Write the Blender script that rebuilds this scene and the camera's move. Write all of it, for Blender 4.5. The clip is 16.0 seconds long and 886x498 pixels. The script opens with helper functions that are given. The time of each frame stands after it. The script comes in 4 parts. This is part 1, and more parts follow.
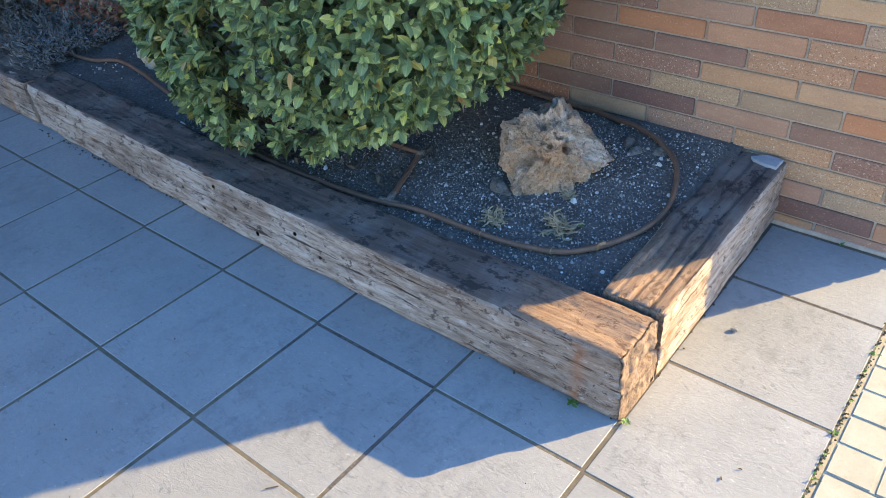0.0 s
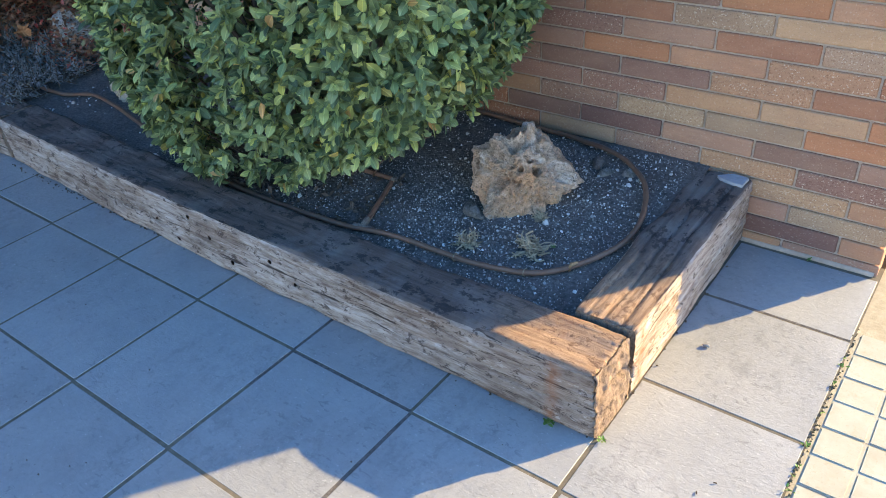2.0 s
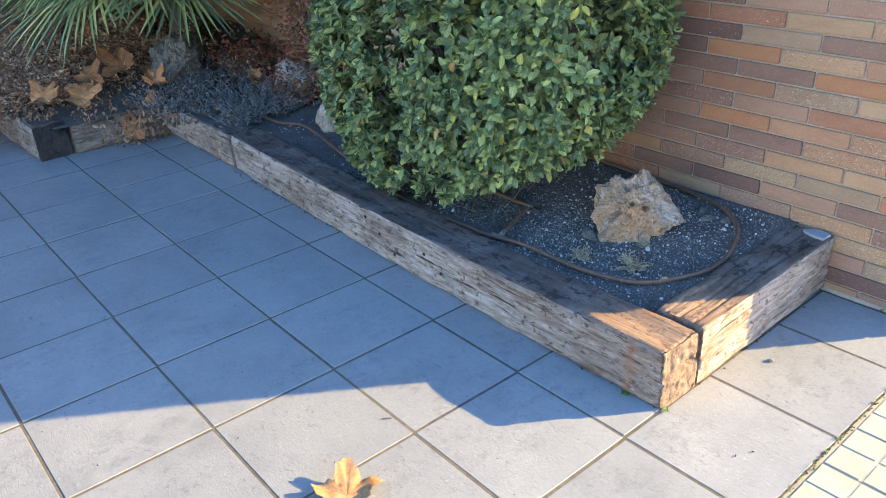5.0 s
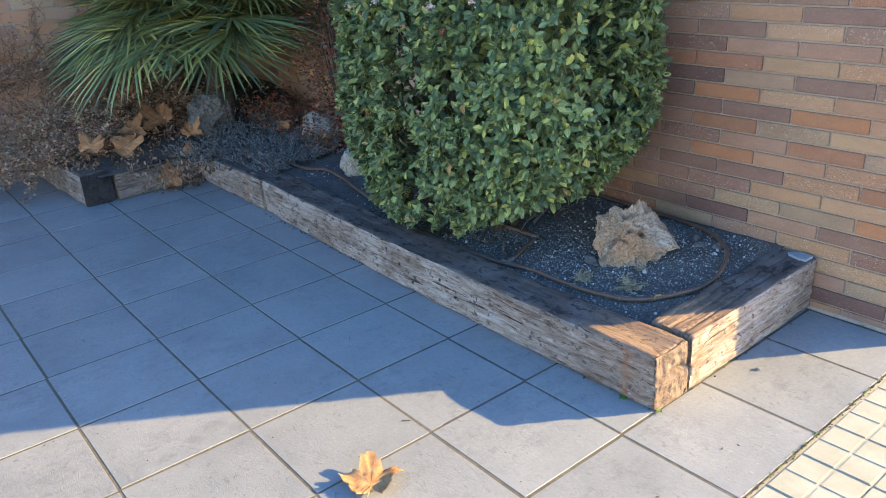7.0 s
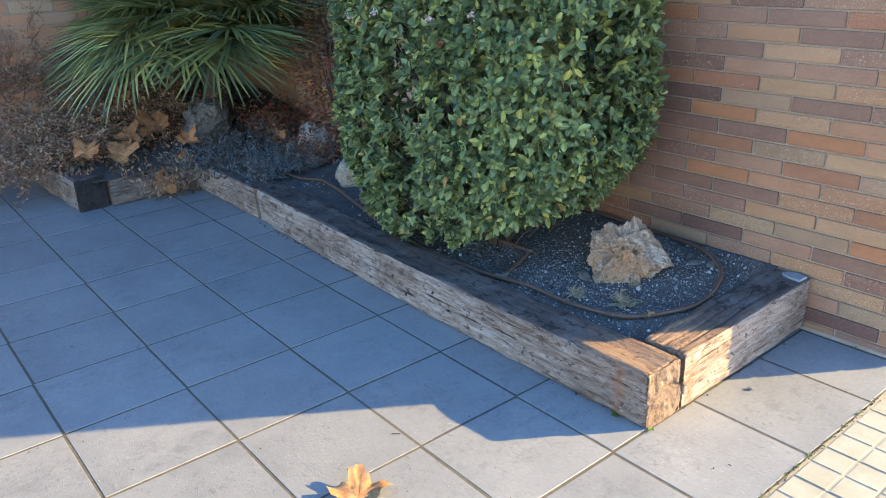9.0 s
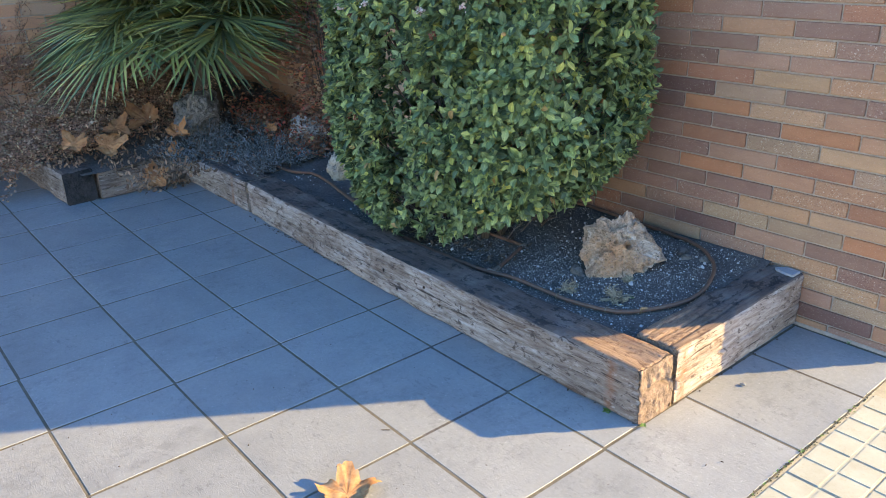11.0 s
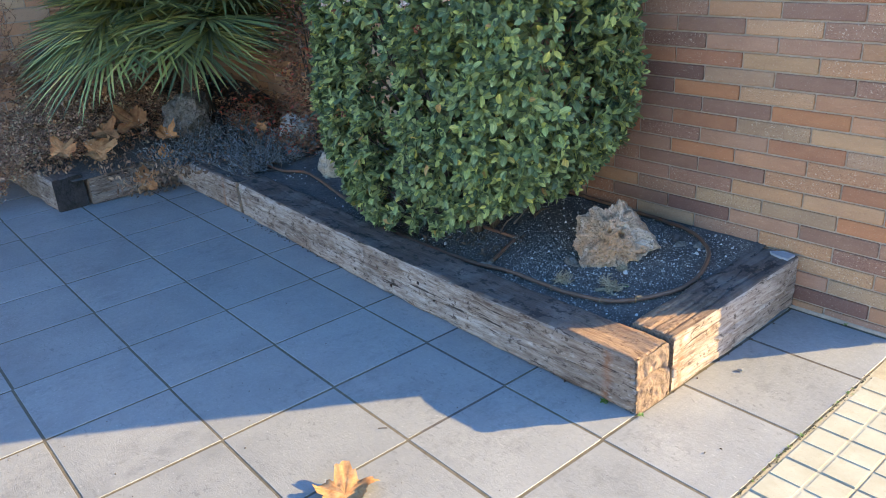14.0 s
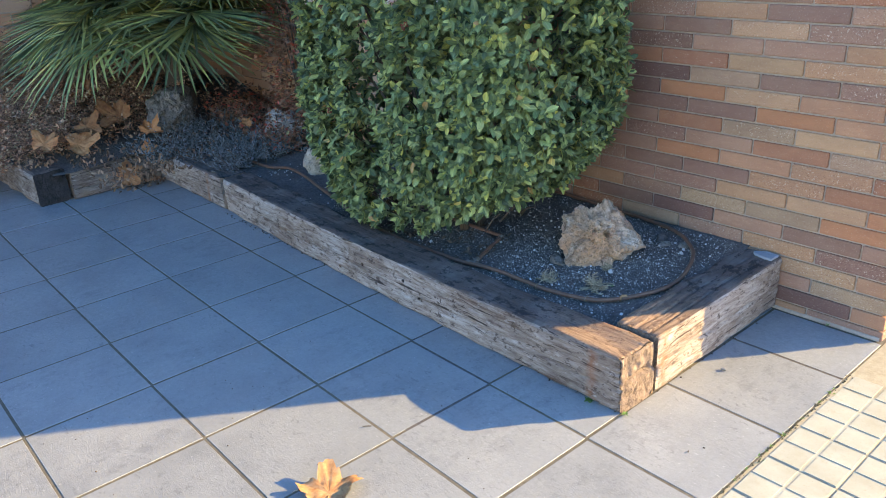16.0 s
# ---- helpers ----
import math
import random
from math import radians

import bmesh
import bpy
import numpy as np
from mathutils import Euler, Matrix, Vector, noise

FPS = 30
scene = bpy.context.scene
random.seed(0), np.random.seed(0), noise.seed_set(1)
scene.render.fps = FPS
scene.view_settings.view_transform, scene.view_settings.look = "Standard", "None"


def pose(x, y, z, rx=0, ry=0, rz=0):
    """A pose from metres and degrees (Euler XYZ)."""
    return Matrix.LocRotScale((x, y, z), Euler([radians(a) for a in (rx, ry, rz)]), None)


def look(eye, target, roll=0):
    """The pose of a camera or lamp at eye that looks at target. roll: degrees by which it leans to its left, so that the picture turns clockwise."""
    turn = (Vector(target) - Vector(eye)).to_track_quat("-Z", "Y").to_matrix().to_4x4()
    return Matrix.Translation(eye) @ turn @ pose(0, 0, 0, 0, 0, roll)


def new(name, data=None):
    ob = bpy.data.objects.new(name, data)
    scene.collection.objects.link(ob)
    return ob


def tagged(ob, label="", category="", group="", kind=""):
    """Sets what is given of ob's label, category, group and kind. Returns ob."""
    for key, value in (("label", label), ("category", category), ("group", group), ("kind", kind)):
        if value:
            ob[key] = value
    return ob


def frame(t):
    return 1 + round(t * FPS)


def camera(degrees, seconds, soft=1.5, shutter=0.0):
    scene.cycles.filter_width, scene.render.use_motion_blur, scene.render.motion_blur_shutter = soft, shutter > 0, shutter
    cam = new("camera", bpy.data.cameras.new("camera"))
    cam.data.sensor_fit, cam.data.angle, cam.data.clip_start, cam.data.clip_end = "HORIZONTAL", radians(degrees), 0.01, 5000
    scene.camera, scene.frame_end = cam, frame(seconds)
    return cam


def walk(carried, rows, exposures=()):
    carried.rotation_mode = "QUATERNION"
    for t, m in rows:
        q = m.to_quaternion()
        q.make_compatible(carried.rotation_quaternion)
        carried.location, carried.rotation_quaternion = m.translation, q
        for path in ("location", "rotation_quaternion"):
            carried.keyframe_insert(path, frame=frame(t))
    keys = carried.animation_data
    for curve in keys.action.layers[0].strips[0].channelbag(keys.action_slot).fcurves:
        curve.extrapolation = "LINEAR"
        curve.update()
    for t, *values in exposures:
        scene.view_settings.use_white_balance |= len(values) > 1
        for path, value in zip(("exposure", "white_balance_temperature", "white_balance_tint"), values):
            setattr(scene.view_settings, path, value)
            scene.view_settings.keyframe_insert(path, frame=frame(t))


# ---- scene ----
cam = camera(59.8, 16.0, soft=0.55)
PATH = [
    (0, (1.424, -0.176, 1.487), (0.369, 1.059, 0.321), -3.8),
    (0.5, (1.439, -0.178, 1.497), (0.375, 1.072, 0.354), -4.1),
    (1, (1.457, -0.169, 1.502), (0.393, 1.105, 0.386), -4.6),
    (1.5, (1.456, -0.175, 1.492), (0.405, 1.115, 0.382), -4.5),
    (2, (1.455, -0.18, 1.486), (0.416, 1.119, 0.377), -4.1),
    (2.5, (1.454, -0.187, 1.492), (0.417, 1.114, 0.383), -3.8),
    (3, (1.493, -0.181, 1.488), (0.394, 1.074, 0.384), -2.3),
    (3.5, (1.57, -0.255, 1.524), (0.353, 0.935, 0.474), -1.4),
    (4, (1.655, -0.48, 1.548), (0.38, 0.706, 0.564), -1.3),
    (4.2, (1.716, -0.526, 1.568), (0.419, 0.652, 0.604), -1.4),
    (6.3, (2.156, -0.814, 1.567), (0.718, 0.299, 0.736), -3.6),
    (6.5, (2.176, -0.833, 1.565), (0.734, 0.291, 0.757), -3.7),
    (7, (2.194, -0.843, 1.574), (0.749, 0.304, 0.801), -3.5),
    (7.5, (2.192, -0.843, 1.576), (0.748, 0.315, 0.818), -3.2),
    (8, (2.193, -0.842, 1.57), (0.747, 0.321, 0.822), -2.8),
    (8.5, (2.182, -0.835, 1.573), (0.739, 0.331, 0.826), -2.5),
    (9, (2.186, -0.836, 1.566), (0.742, 0.332, 0.825), -2.1),
    (11.5, (2.168, -0.799, 1.552), (0.74, 0.376, 0.789), -1.9),
    (12, (2.174, -0.792, 1.547), (0.746, 0.379, 0.778), -2.1),
    (12.5, (2.171, -0.788, 1.549), (0.745, 0.381, 0.775), -2.4),
    (13, (2.178, -0.783, 1.556), (0.752, 0.387, 0.781), -3.0),
    (13.5, (2.174, -0.781, 1.556), (0.749, 0.389, 0.781), -3.5),
    (14, (2.17, -0.777, 1.554), (0.748, 0.397, 0.781), -3.7),
    (14.5, (2.163, -0.774, 1.552), (0.747, 0.407, 0.777), -3.7),
    (15, (2.164, -0.767, 1.548), (0.752, 0.417, 0.769), -3.6),
    (15.5, (2.164, -0.771, 1.551), (0.76, 0.421, 0.771), -3.2),
    (16, (2.163, -0.775, 1.551), (0.768, 0.427, 0.771), -2.8),
]
EXPOSURES = [(0, 2.14, 7850, 28), (3.0, 2.14, 7850, 28), (3.5, 2.27, 7850, 28), (4.0, 2.44, 7850, 28), (4.2, 2.44, 7850, 28), (6.3, 2.11, 7850, 28), (16, 2.09, 7850, 28)]
walk(cam, [(t, look(eye, target, roll)) for t, eye, target, roll in PATH], EXPOSURES)

# ---- light ----
world = bpy.data.worlds.new("sky")
scene.world = world
world.use_nodes = True
wn = world.node_tree
sky = wn.nodes.new("ShaderNodeTexSky")
sky.sky_type, sky.sun_disc = "NISHITA", False
sky.sun_elevation, sky.sun_rotation = radians(21.0), radians(34.5)
sky.air_density, sky.dust_density, sky.ozone_density = 1.0, 0.2, 2.0
deep = wn.nodes.new("ShaderNodeHueSaturation")      # a clear, dry winter sky
deep.inputs["Saturation"].default_value = 1.38
deep.inputs["Hue"].default_value = 0.503
wn.links.new(sky.outputs["Color"], deep.inputs["Color"])
wn.links.new(deep.outputs["Color"], wn.nodes["Background"].inputs["Color"])
wn.nodes["Background"].inputs["Strength"].default_value = 0.215
sun_data = bpy.data.lights.new("sun", "SUN")
sun_data.energy, sun_data.angle, sun_data.color = 3.75, radians(0.5), (1.0, 0.915, 0.45)
sun = new("sun", sun_data)
sun.matrix_world = look((5.66, 8.25, 3.84), (0, 0, 0))

# ---- building helpers ----
WALL_Y, CORNER_X = 2.140, 1.318
BRICK_L, BRICK_H, JOINT = 0.306, 0.0655, 0.0075


def mesh_data(name, verts, faces, mats=(), smooth=False):
    me = bpy.data.meshes.new(name)
    me.from_pydata([tuple(v) for v in verts], [], [tuple(f) for f in faces])
    for m in mats:
        me.materials.append(m)
    if smooth:
        me.polygons.foreach_set("use_smooth", [True] * len(me.polygons))
    me.update()
    return me


def bm_data(name, bm, mats=(), smooth=False):
    me = bpy.data.meshes.new(name)
    bm.to_mesh(me)
    bm.free()
    for m in mats:
        me.materials.append(m)
    if smooth:
        me.polygons.foreach_set("use_smooth", [True] * len(me.polygons))
    return me


def child(name, data, parent, label="", loc=(0, 0, 0)):
    ob = new(name, data)
    ob.parent = parent
    ob.location = loc
    return tagged(ob, label)


def thing(name, data, label, category, loc=(0, 0, 0), group="", kind=""):
    ob = new(name, data)
    ob.location = loc
    return tagged(ob, label, category, group, kind)


def box_bm(sx, sy, sz, bevel=0.0, seg=1, centre=(0, 0, 0)):
    bm = bmesh.new()
    bmesh.ops.create_cube(bm, size=1.0)
    bmesh.ops.scale(bm, vec=(sx, sy, sz), verts=bm.verts)
    bmesh.ops.translate(bm, vec=centre, verts=bm.verts)
    if bevel:
        bmesh.ops.bevel(bm, geom=bm.edges[:], offset=bevel, segments=seg, affect="EDGES", profile=0.6)
    return bm


def tube(points, radius, sides=8, taper=None):
    """A swept tube through points: verts and faces."""
    pts = [Vector(p) for p in points]
    verts, faces = [], []
    for i, p in enumerate(pts):
        d = (pts[min(i + 1, len(pts) - 1)] - pts[max(i - 1, 0)]).normalized()
        u = d.cross(Vector((0, 0, 1)))
        u = u.normalized() if u.length > 0.05 else Vector((1, 0, 0))
        w = u.cross(d)
        r = radius * (1 if taper is None else 1 + (taper - 1) * i / (len(pts) - 1))
        for k in range(sides):
            a = 2 * math.pi * k / sides
            verts.append(p + (u * math.cos(a) + w * math.sin(a)) * r)
    for i in range(len(pts) - 1):
        for k in range(sides):
            a, b = i * sides + k, i * sides + (k + 1) % sides
            faces.append((a, b, b + sides, a + sides))
    faces.append(tuple(range(sides))[::-1])
    faces.append(tuple(range(len(verts) - sides, len(verts))))
    return verts, faces


def spline(points, per=10):
    """Catmull-Rom through points."""
    p = [Vector(q) for q in points]
    p = [p[0] * 2 - p[1]] + p + [p[-1] * 2 - p[-2]]
    out = []
    for i in range(1, len(p) - 2):
        for k in range(per):
            t = k / per
            a, b, c, d = p[i - 1], p[i], p[i + 1], p[i + 2]
            out.append(0.5 * (2 * b + (c - a) * t + (2 * a - 5 * b + 4 * c - d) * t * t + (3 * b - a - 3 * c + d) * t ** 3))
    out.append(p[-2])
    return out


def merge(pieces):
    """One (verts, faces) from many."""
    verts, faces = [], []
    for v, f in pieces:
        n = len(verts)
        verts += list(v)
        faces += [tuple(i + n for i in q) for q in f]
    return verts, faces


def scatter(base_v, base_f, mats4):
    """Copies of a small mesh at many 4x4 matrices, joined: verts and faces as arrays."""
    bv = np.asarray(base_v, float)
    m = np.asarray(mats4, float)
    v = np.einsum("nij,vj->nvi", m[:, :3, :3], bv) + m[:, None, :3, 3]
    n = len(bv)
    faces = []
    for k in range(len(m)):
        o = k * n
        faces += [tuple(i + o for i in f) for f in base_f]
    return v.reshape(-1, 3), faces


def frame_to(d, up, spin=0.0):
    """A rotation whose x axis lies along d and whose z leans to up."""
    x = Vector(d).normalized()
    y = Vector(up).cross(x)
    y = y.normalized() if y.length > 1e-4 else Vector((0, 1, 0))
    z = x.cross(y)
    return Matrix((x, y, z)).transposed() @ Matrix.Rotation(spin, 3, "X")


def place(p, rot, s):
    m = np.eye(4)
    m[:3, :3] = np.array(rot) * s
    m[:3, 3] = p
    return m


# ---- materials ----
class Nodes:
    def __init__(self, name, rough=0.8, metal=0.0, spec=0.4):
        self.m = bpy.data.materials.new(name)
        self.m.use_nodes = True
        self.t = self.m.node_tree
        self.b = self.t.nodes["Principled BSDF"]
        self.b.inputs["Roughness"].default_value = rough
        self.b.inputs["Metallic"].default_value = metal
        self.b.inputs["Specular IOR Level"].default_value = spec
        self.co = self.t.nodes.new("ShaderNodeTexCoord").outputs["Object"]

    def link(self, a, b):
        self.t.links.new(a, b)
        return b

    def shift(self):
        """Coordinates moved by the object's random number, so that alike pieces differ."""
        info = self.t.nodes.new("ShaderNodeObjectInfo")
        mul = self.t.nodes.new("ShaderNodeVectorMath")
        mul.operation = "MULTIPLY_ADD"
        comb = self.t.nodes.new("ShaderNodeCombineXYZ")
        for k in range(3):
            self.link(info.outputs["Random"], comb.inputs[k])
        self.link(comb.outputs[0], mul.inputs[0])
        mul.inputs[1].default_value = (37.0, 53.0, 71.0)
        self.link(self.co, mul.inputs[2])
        self.co = mul.outputs[0]
        return info

    def mapped(self, scale):
        mp = self.t.nodes.new("ShaderNodeMapping")
        mp.inputs["Scale"].default_value = scale
        self.link(self.co, mp.inputs["Vector"])
        return mp.outputs[0]

    def noise(self, scale, detail=4, rough=0.6, stretch=None, distort=0.0):
        n = self.t.nodes.new("ShaderNodeTexNoise")
        n.inputs["Scale"].default_value = scale
        n.inputs["Detail"].default_value = detail
        n.inputs["Roughness"].default_value = rough
        n.inputs["Distortion"].default_value = distort
        self.link(self.mapped(stretch) if stretch else self.co, n.inputs["Vector"])
        return n.outputs["Fac"]

    def voronoi(self, scale, stretch=None, feature="F1"):
        n = self.t.nodes.new("ShaderNodeTexVoronoi")
        n.feature = feature
        n.inputs["Scale"].default_value = scale
        self.link(self.mapped(stretch) if stretch else self.co, n.inputs["Vector"])
        return n.outputs["Distance"]

    def ramp(self, fac, stops):
        r = self.t.nodes.new("ShaderNodeValToRGB")
        e = r.color_ramp.elements
        while len(e) < len(stops):
            e.new(0.5)
        for k, (p, c) in enumerate(stops):
            e[k].position = p
            e[k].color = (*c, 1) if not isinstance(c, (int, float)) else (c, c, c, 1)
        self.link(fac, r.inputs["Fac"])
        return r.outputs["Color"]

    def mix(self, fac, a, b, how="MIX"):
        x = self.t.nodes.new("ShaderNodeMix")
        x.data_type, x.blend_type = "RGBA", how
        for v, s in ((fac, x.inputs[0]), (a, x.inputs[6]), (b, x.inputs[7])):
            if isinstance(v, (int, float)):
                s.default_value = v
            elif isinstance(v, tuple):
                s.default_value = (*v, 1)
            else:
                self.link(v, s)
        return x.outputs[2]

    def calc(self, op, a, b=0.0, c=0.0):
        x = self.t.nodes.new("ShaderNodeMath")
        x.operation = op
        for v, s in zip((a, b, c), x.inputs):
            if isinstance(v, (int, float)):
                s.default_value = v
            else:
                self.link(v, s)
        return x.outputs[0]

    def island(self):
        """A random number for each loose piece and each object."""
        g = self.t.nodes.new("ShaderNodeNewGeometry")
        info = self.t.nodes.new("ShaderNodeObjectInfo")
        return self.calc("FRACT", self.calc("ADD", g.outputs["Random Per Island"], info.outputs["Random"]))

    def axis(self, k):
        s = self.t.nodes.new("ShaderNodeSeparateXYZ")
        self.link(self.co, s.inputs[0])
        return s.outputs[k]

    def bump(self, height, strength, dist):
        n = self.t.nodes.new("ShaderNodeBump")
        n.inputs["Strength"].default_value = strength
        n.inputs["Distance"].default_value = dist
        self.link(height, n.inputs["Height"])
        if self.b.inputs["Normal"].is_linked:
            self.link(self.b.inputs["Normal"].links[0].from_socket, n.inputs["Normal"])
        self.link(n.outputs[0], self.b.inputs["Normal"])

    def colour(self, c):
        if isinstance(c, tuple):
            self.b.inputs["Base Color"].default_value = (*c, 1)
        else:
            self.link(c, self.b.inputs["Base Color"])
        return self


def tile_material():
    """Stone-look porcelain with short fibrous relief and dark scuffs."""
    n = Nodes("slate_grey_tile", 0.55, spec=0.55)
    info = n.shift()
    big, fine = n.noise(3.2, 5, 0.65), n.noise(75, 5, 0.75)
    rid = n.noise(30, 5, 0.72, (1.0, 2.2, 1.0), 1.6)
    c = n.ramp(big, [(0.32, (0.205, 0.208, 0.21)), (0.5, (0.246, 0.248, 0.247)), (0.68, (0.278, 0.277, 0.272))])
    c = n.mix(n.ramp(fine, [(0.42, 0.0), (0.65, 0.35)]), c, (0.20, 0.20, 0.20))
    c = n.mix(n.calc("MULTIPLY", n.ramp(n.noise(2.3, 3, 0.5), [(0.46, 0.0), (0.62, 1.0)]), n.ramp(n.noise(13, 7, 0.8, (1.7, 1, 1)), [(0.48, 0.0), (0.62, 0.5)])), c, (0.135, 0.135, 0.14))
    dash = n.calc("MULTIPLY", n.ramp(n.noise(1.0, 4, 0.7, (34, 62, 40), 0.8), [(0.58, 0.0), (0.63, 1.0)]), n.ramp(n.noise(4, 3), [(0.38, 0.15), (0.6, 0.75)]))
    c = n.mix(dash, c, (0.15, 0.15, 0.155))
    c = n.mix(n.ramp(n.noise(75, 3, 0.6, (1, 1.7, 1)), [(0.66, 0.0), (0.70, 0.45)]), c, (0.44, 0.435, 0.42))
    tone = n.calc("MULTIPLY_ADD", info.outputs["Random"], 0.10, 0.955)
    comb = n.t.nodes.new("ShaderNodeCombineXYZ")
    for k in range(3):
        n.link(tone, comb.inputs[k])
    n.colour(n.mix(1.0, c, comb.outputs[0], "MULTIPLY"))
    n.bump(rid, 0.36, 0.0045)
    n.bump(fine, 0.3, 0.0012)
    n.link(n.ramp(fine, [(0.3, 0.40), (0.7, 0.66)]), n.b.inputs["Roughness"])
    return n.m


def cream_material():
    n = Nodes("cream_cement_tile", 0.88, spec=0.2)
    n.shift()
    fine = n.noise(140, 4, 0.7)
    c = n.ramp(n.noise(7, 6, 0.7), [(0.32, (0.32, 0.293, 0.225)), (0.55, (0.373, 0.349, 0.279)), (0.7, (0.41, 0.387, 0.32))])
    c = n.mix(n.ramp(n.noise(24, 5, 0.75), [(0.56, 0.0), (0.68, 0.4)]), c, (0.30, 0.24, 0.155))
    n.colour(n.mix(n.ramp(fine, [(0.58, 0.0), (0.72, 0.5)]), c, (0.27, 0.215, 0.14)))
    n.bump(fine, 0.4, 0.0012)
    return n.m


def plain(name, lo, hi, scale, rough=0.9, bump=0.3, dist=0.002, detail=5):
    n = Nodes(name, rough, spec=0.25)
    f = n.noise(scale, detail, 0.7)
    n.colour(n.mix(n.ramp(n.noise(scale * 0.13, 3), [(0.3, 0.0), (0.7, 0.5)]), n.ramp(f, [(0.3, lo), (0.7, hi)]), tuple(0.7 * v for v in lo)))
    n.bump(f, bump, dist)
    return n.m


def brick_material():
    """Fired clay with sandy specks; each brick's own hue comes with its object colour, its speckling from its own random number."""
    n = Nodes("clay_brick", 0.82, spec=0.3)
    info = n.shift()
    base = info.outputs["Color"]
    sp = n.noise(210, 3, 0.75)
    c = n.mix(n.ramp(n.noise(6, 5, 0.65, (1, 1, 2.5)), [(0.36, 0.0), (0.64, 0.7)]), base, n.mix(1.0, base, (0.80, 0.76, 0.78), "MULTIPLY"))
    c = n.mix(n.ramp(n.noise(45, 5, 0.7, (0.5, 1, 1.6)), [(0.52, 0.0), (0.66, 0.4)]), c, n.mix(1.0, base, (1.18, 1.16, 1.12), "MULTIPLY"))
    much = n.calc("MULTIPLY_ADD", n.calc("GREATER_THAN", info.outputs["Random"], 0.55), 0.45, 0.25)
    c = n.mix(n.calc("MULTIPLY", n.ramp(sp, [(0.54, 0.0), (0.64, 1.0)]), much), c, n.mix(1.0, base, (0.42, 0.34, 0.32), "MULTIPLY"))
    c = n.mix(n.calc("MULTIPLY", n.ramp(n.noise(170, 2, 0.6), [(0.60, 0.0), (0.70, 1.0)]), much), c, (0.64, 0.50, 0.38))
    n.colour(c)
    n.bump(sp, 0.45, 0.0016)
    n.bump(n.noise(18, 4), 0.35, 0.004)
    return n.m


def brick_mass_material():
    n = Nodes("clay_brick_mass", 0.85, spec=0.3)
    g = n.t.nodes.new("ShaderNodeNewGeometry")
    c = n.ramp(g.outputs["Random Per Island"], [(0.0, (0.56, 0.30, 0.165)), (0.25, (0.50, 0.24, 0.135)), (0.5, (0.45, 0.255, 0.17)), (0.7, (0.49, 0.32, 0.20)), (0.85, (0.33, 0.19, 0.14)), (1.0, (0.54, 0.25, 0.125))])
    n.colour(n.mix(n.ramp(n.noise(120, 4, 0.7), [(0.5, 0.0), (0.7, 0.5)]), c, (0.2, 0.13, 0.1)))
    n.bump(n.noise(90, 4), 0.3, 0.002)
    return n.m


def wood_top(name, sunlit_from, turn=1.0):
    """Creosoted sleeper top: dark, with grey scuffs and tar flakes; the worn brown end also has sunlight put into its
    colour.
    """
    n = Nodes(name, 0.8, spec=0.25)
    grain = n.noise(1.0, 8, 0.75, (7, 130, 130), 0.25)
    c = n.ramp(grain, [(0.3, (0.068, 0.047, 0.04)), (0.55, (0.114, 0.081, 0.068)), (0.75, (0.163, 0.12, 0.1))])
    c = n.mix(n.ramp(n.noise(4.5, 6, 0.7), [(0.48, 0.0), (0.66, 0.7)]), c, (0.189, 0.159, 0.143))
    c = n.mix(n.ramp(n.noise(19, 6, 0.75, (0.7, 1, 1)), [(0.54, 0.0), (0.58, 0.85)]), c, (0.028, 0.024, 0.024))
    c = n.mix(n.ramp(n.noise(120, 3, 0.7), [(0.66, 0.0), (0.74, 0.5)]), c, (0.26, 0.23, 0.21))
    sunlit_bare = n.ramp(grain, [(0.26, (0.12, 0.064, 0.042)), (0.42, (0.215, 0.129, 0.086)), (0.58, (0.292, 0.189, 0.133)), (0.78, (0.396, 0.284, 0.211))])
    sunlit_bare = n.mix(n.ramp(n.noise(1.0, 6, 0.75, (24, 44, 44), 0.8), [(0.53, 0.0), (0.58, 0.8)]), sunlit_bare, (0.11, 0.06, 0.042))
    sunlit_bare = n.mix(n.ramp(n.noise(9, 5, 0.7), [(0.52, 0.0), (0.64, 0.6)]), sunlit_bare, (0.25, 0.12, 0.07))
    # mask set near the cast shadow's edge: sunlit brightness painted over bare wood
    edge = n.calc("ADD", n.calc("MULTIPLY", n.calc("SUBTRACT", n.axis(0), sunlit_from), turn), n.calc("MULTIPLY", n.calc("SUBTRACT", n.noise(6, 5, 0.7), 0.5), 0.5))
    n.colour(n.mix(n.ramp(edge, [(0.0, 0.0), (0.16, 1.0)]), c, sunlit_bare))
    n.bump(grain, 0.5, 0.004)
    n.bump(n.noise(60, 6, 0.8), 0.7, 0.005)
    return n.m


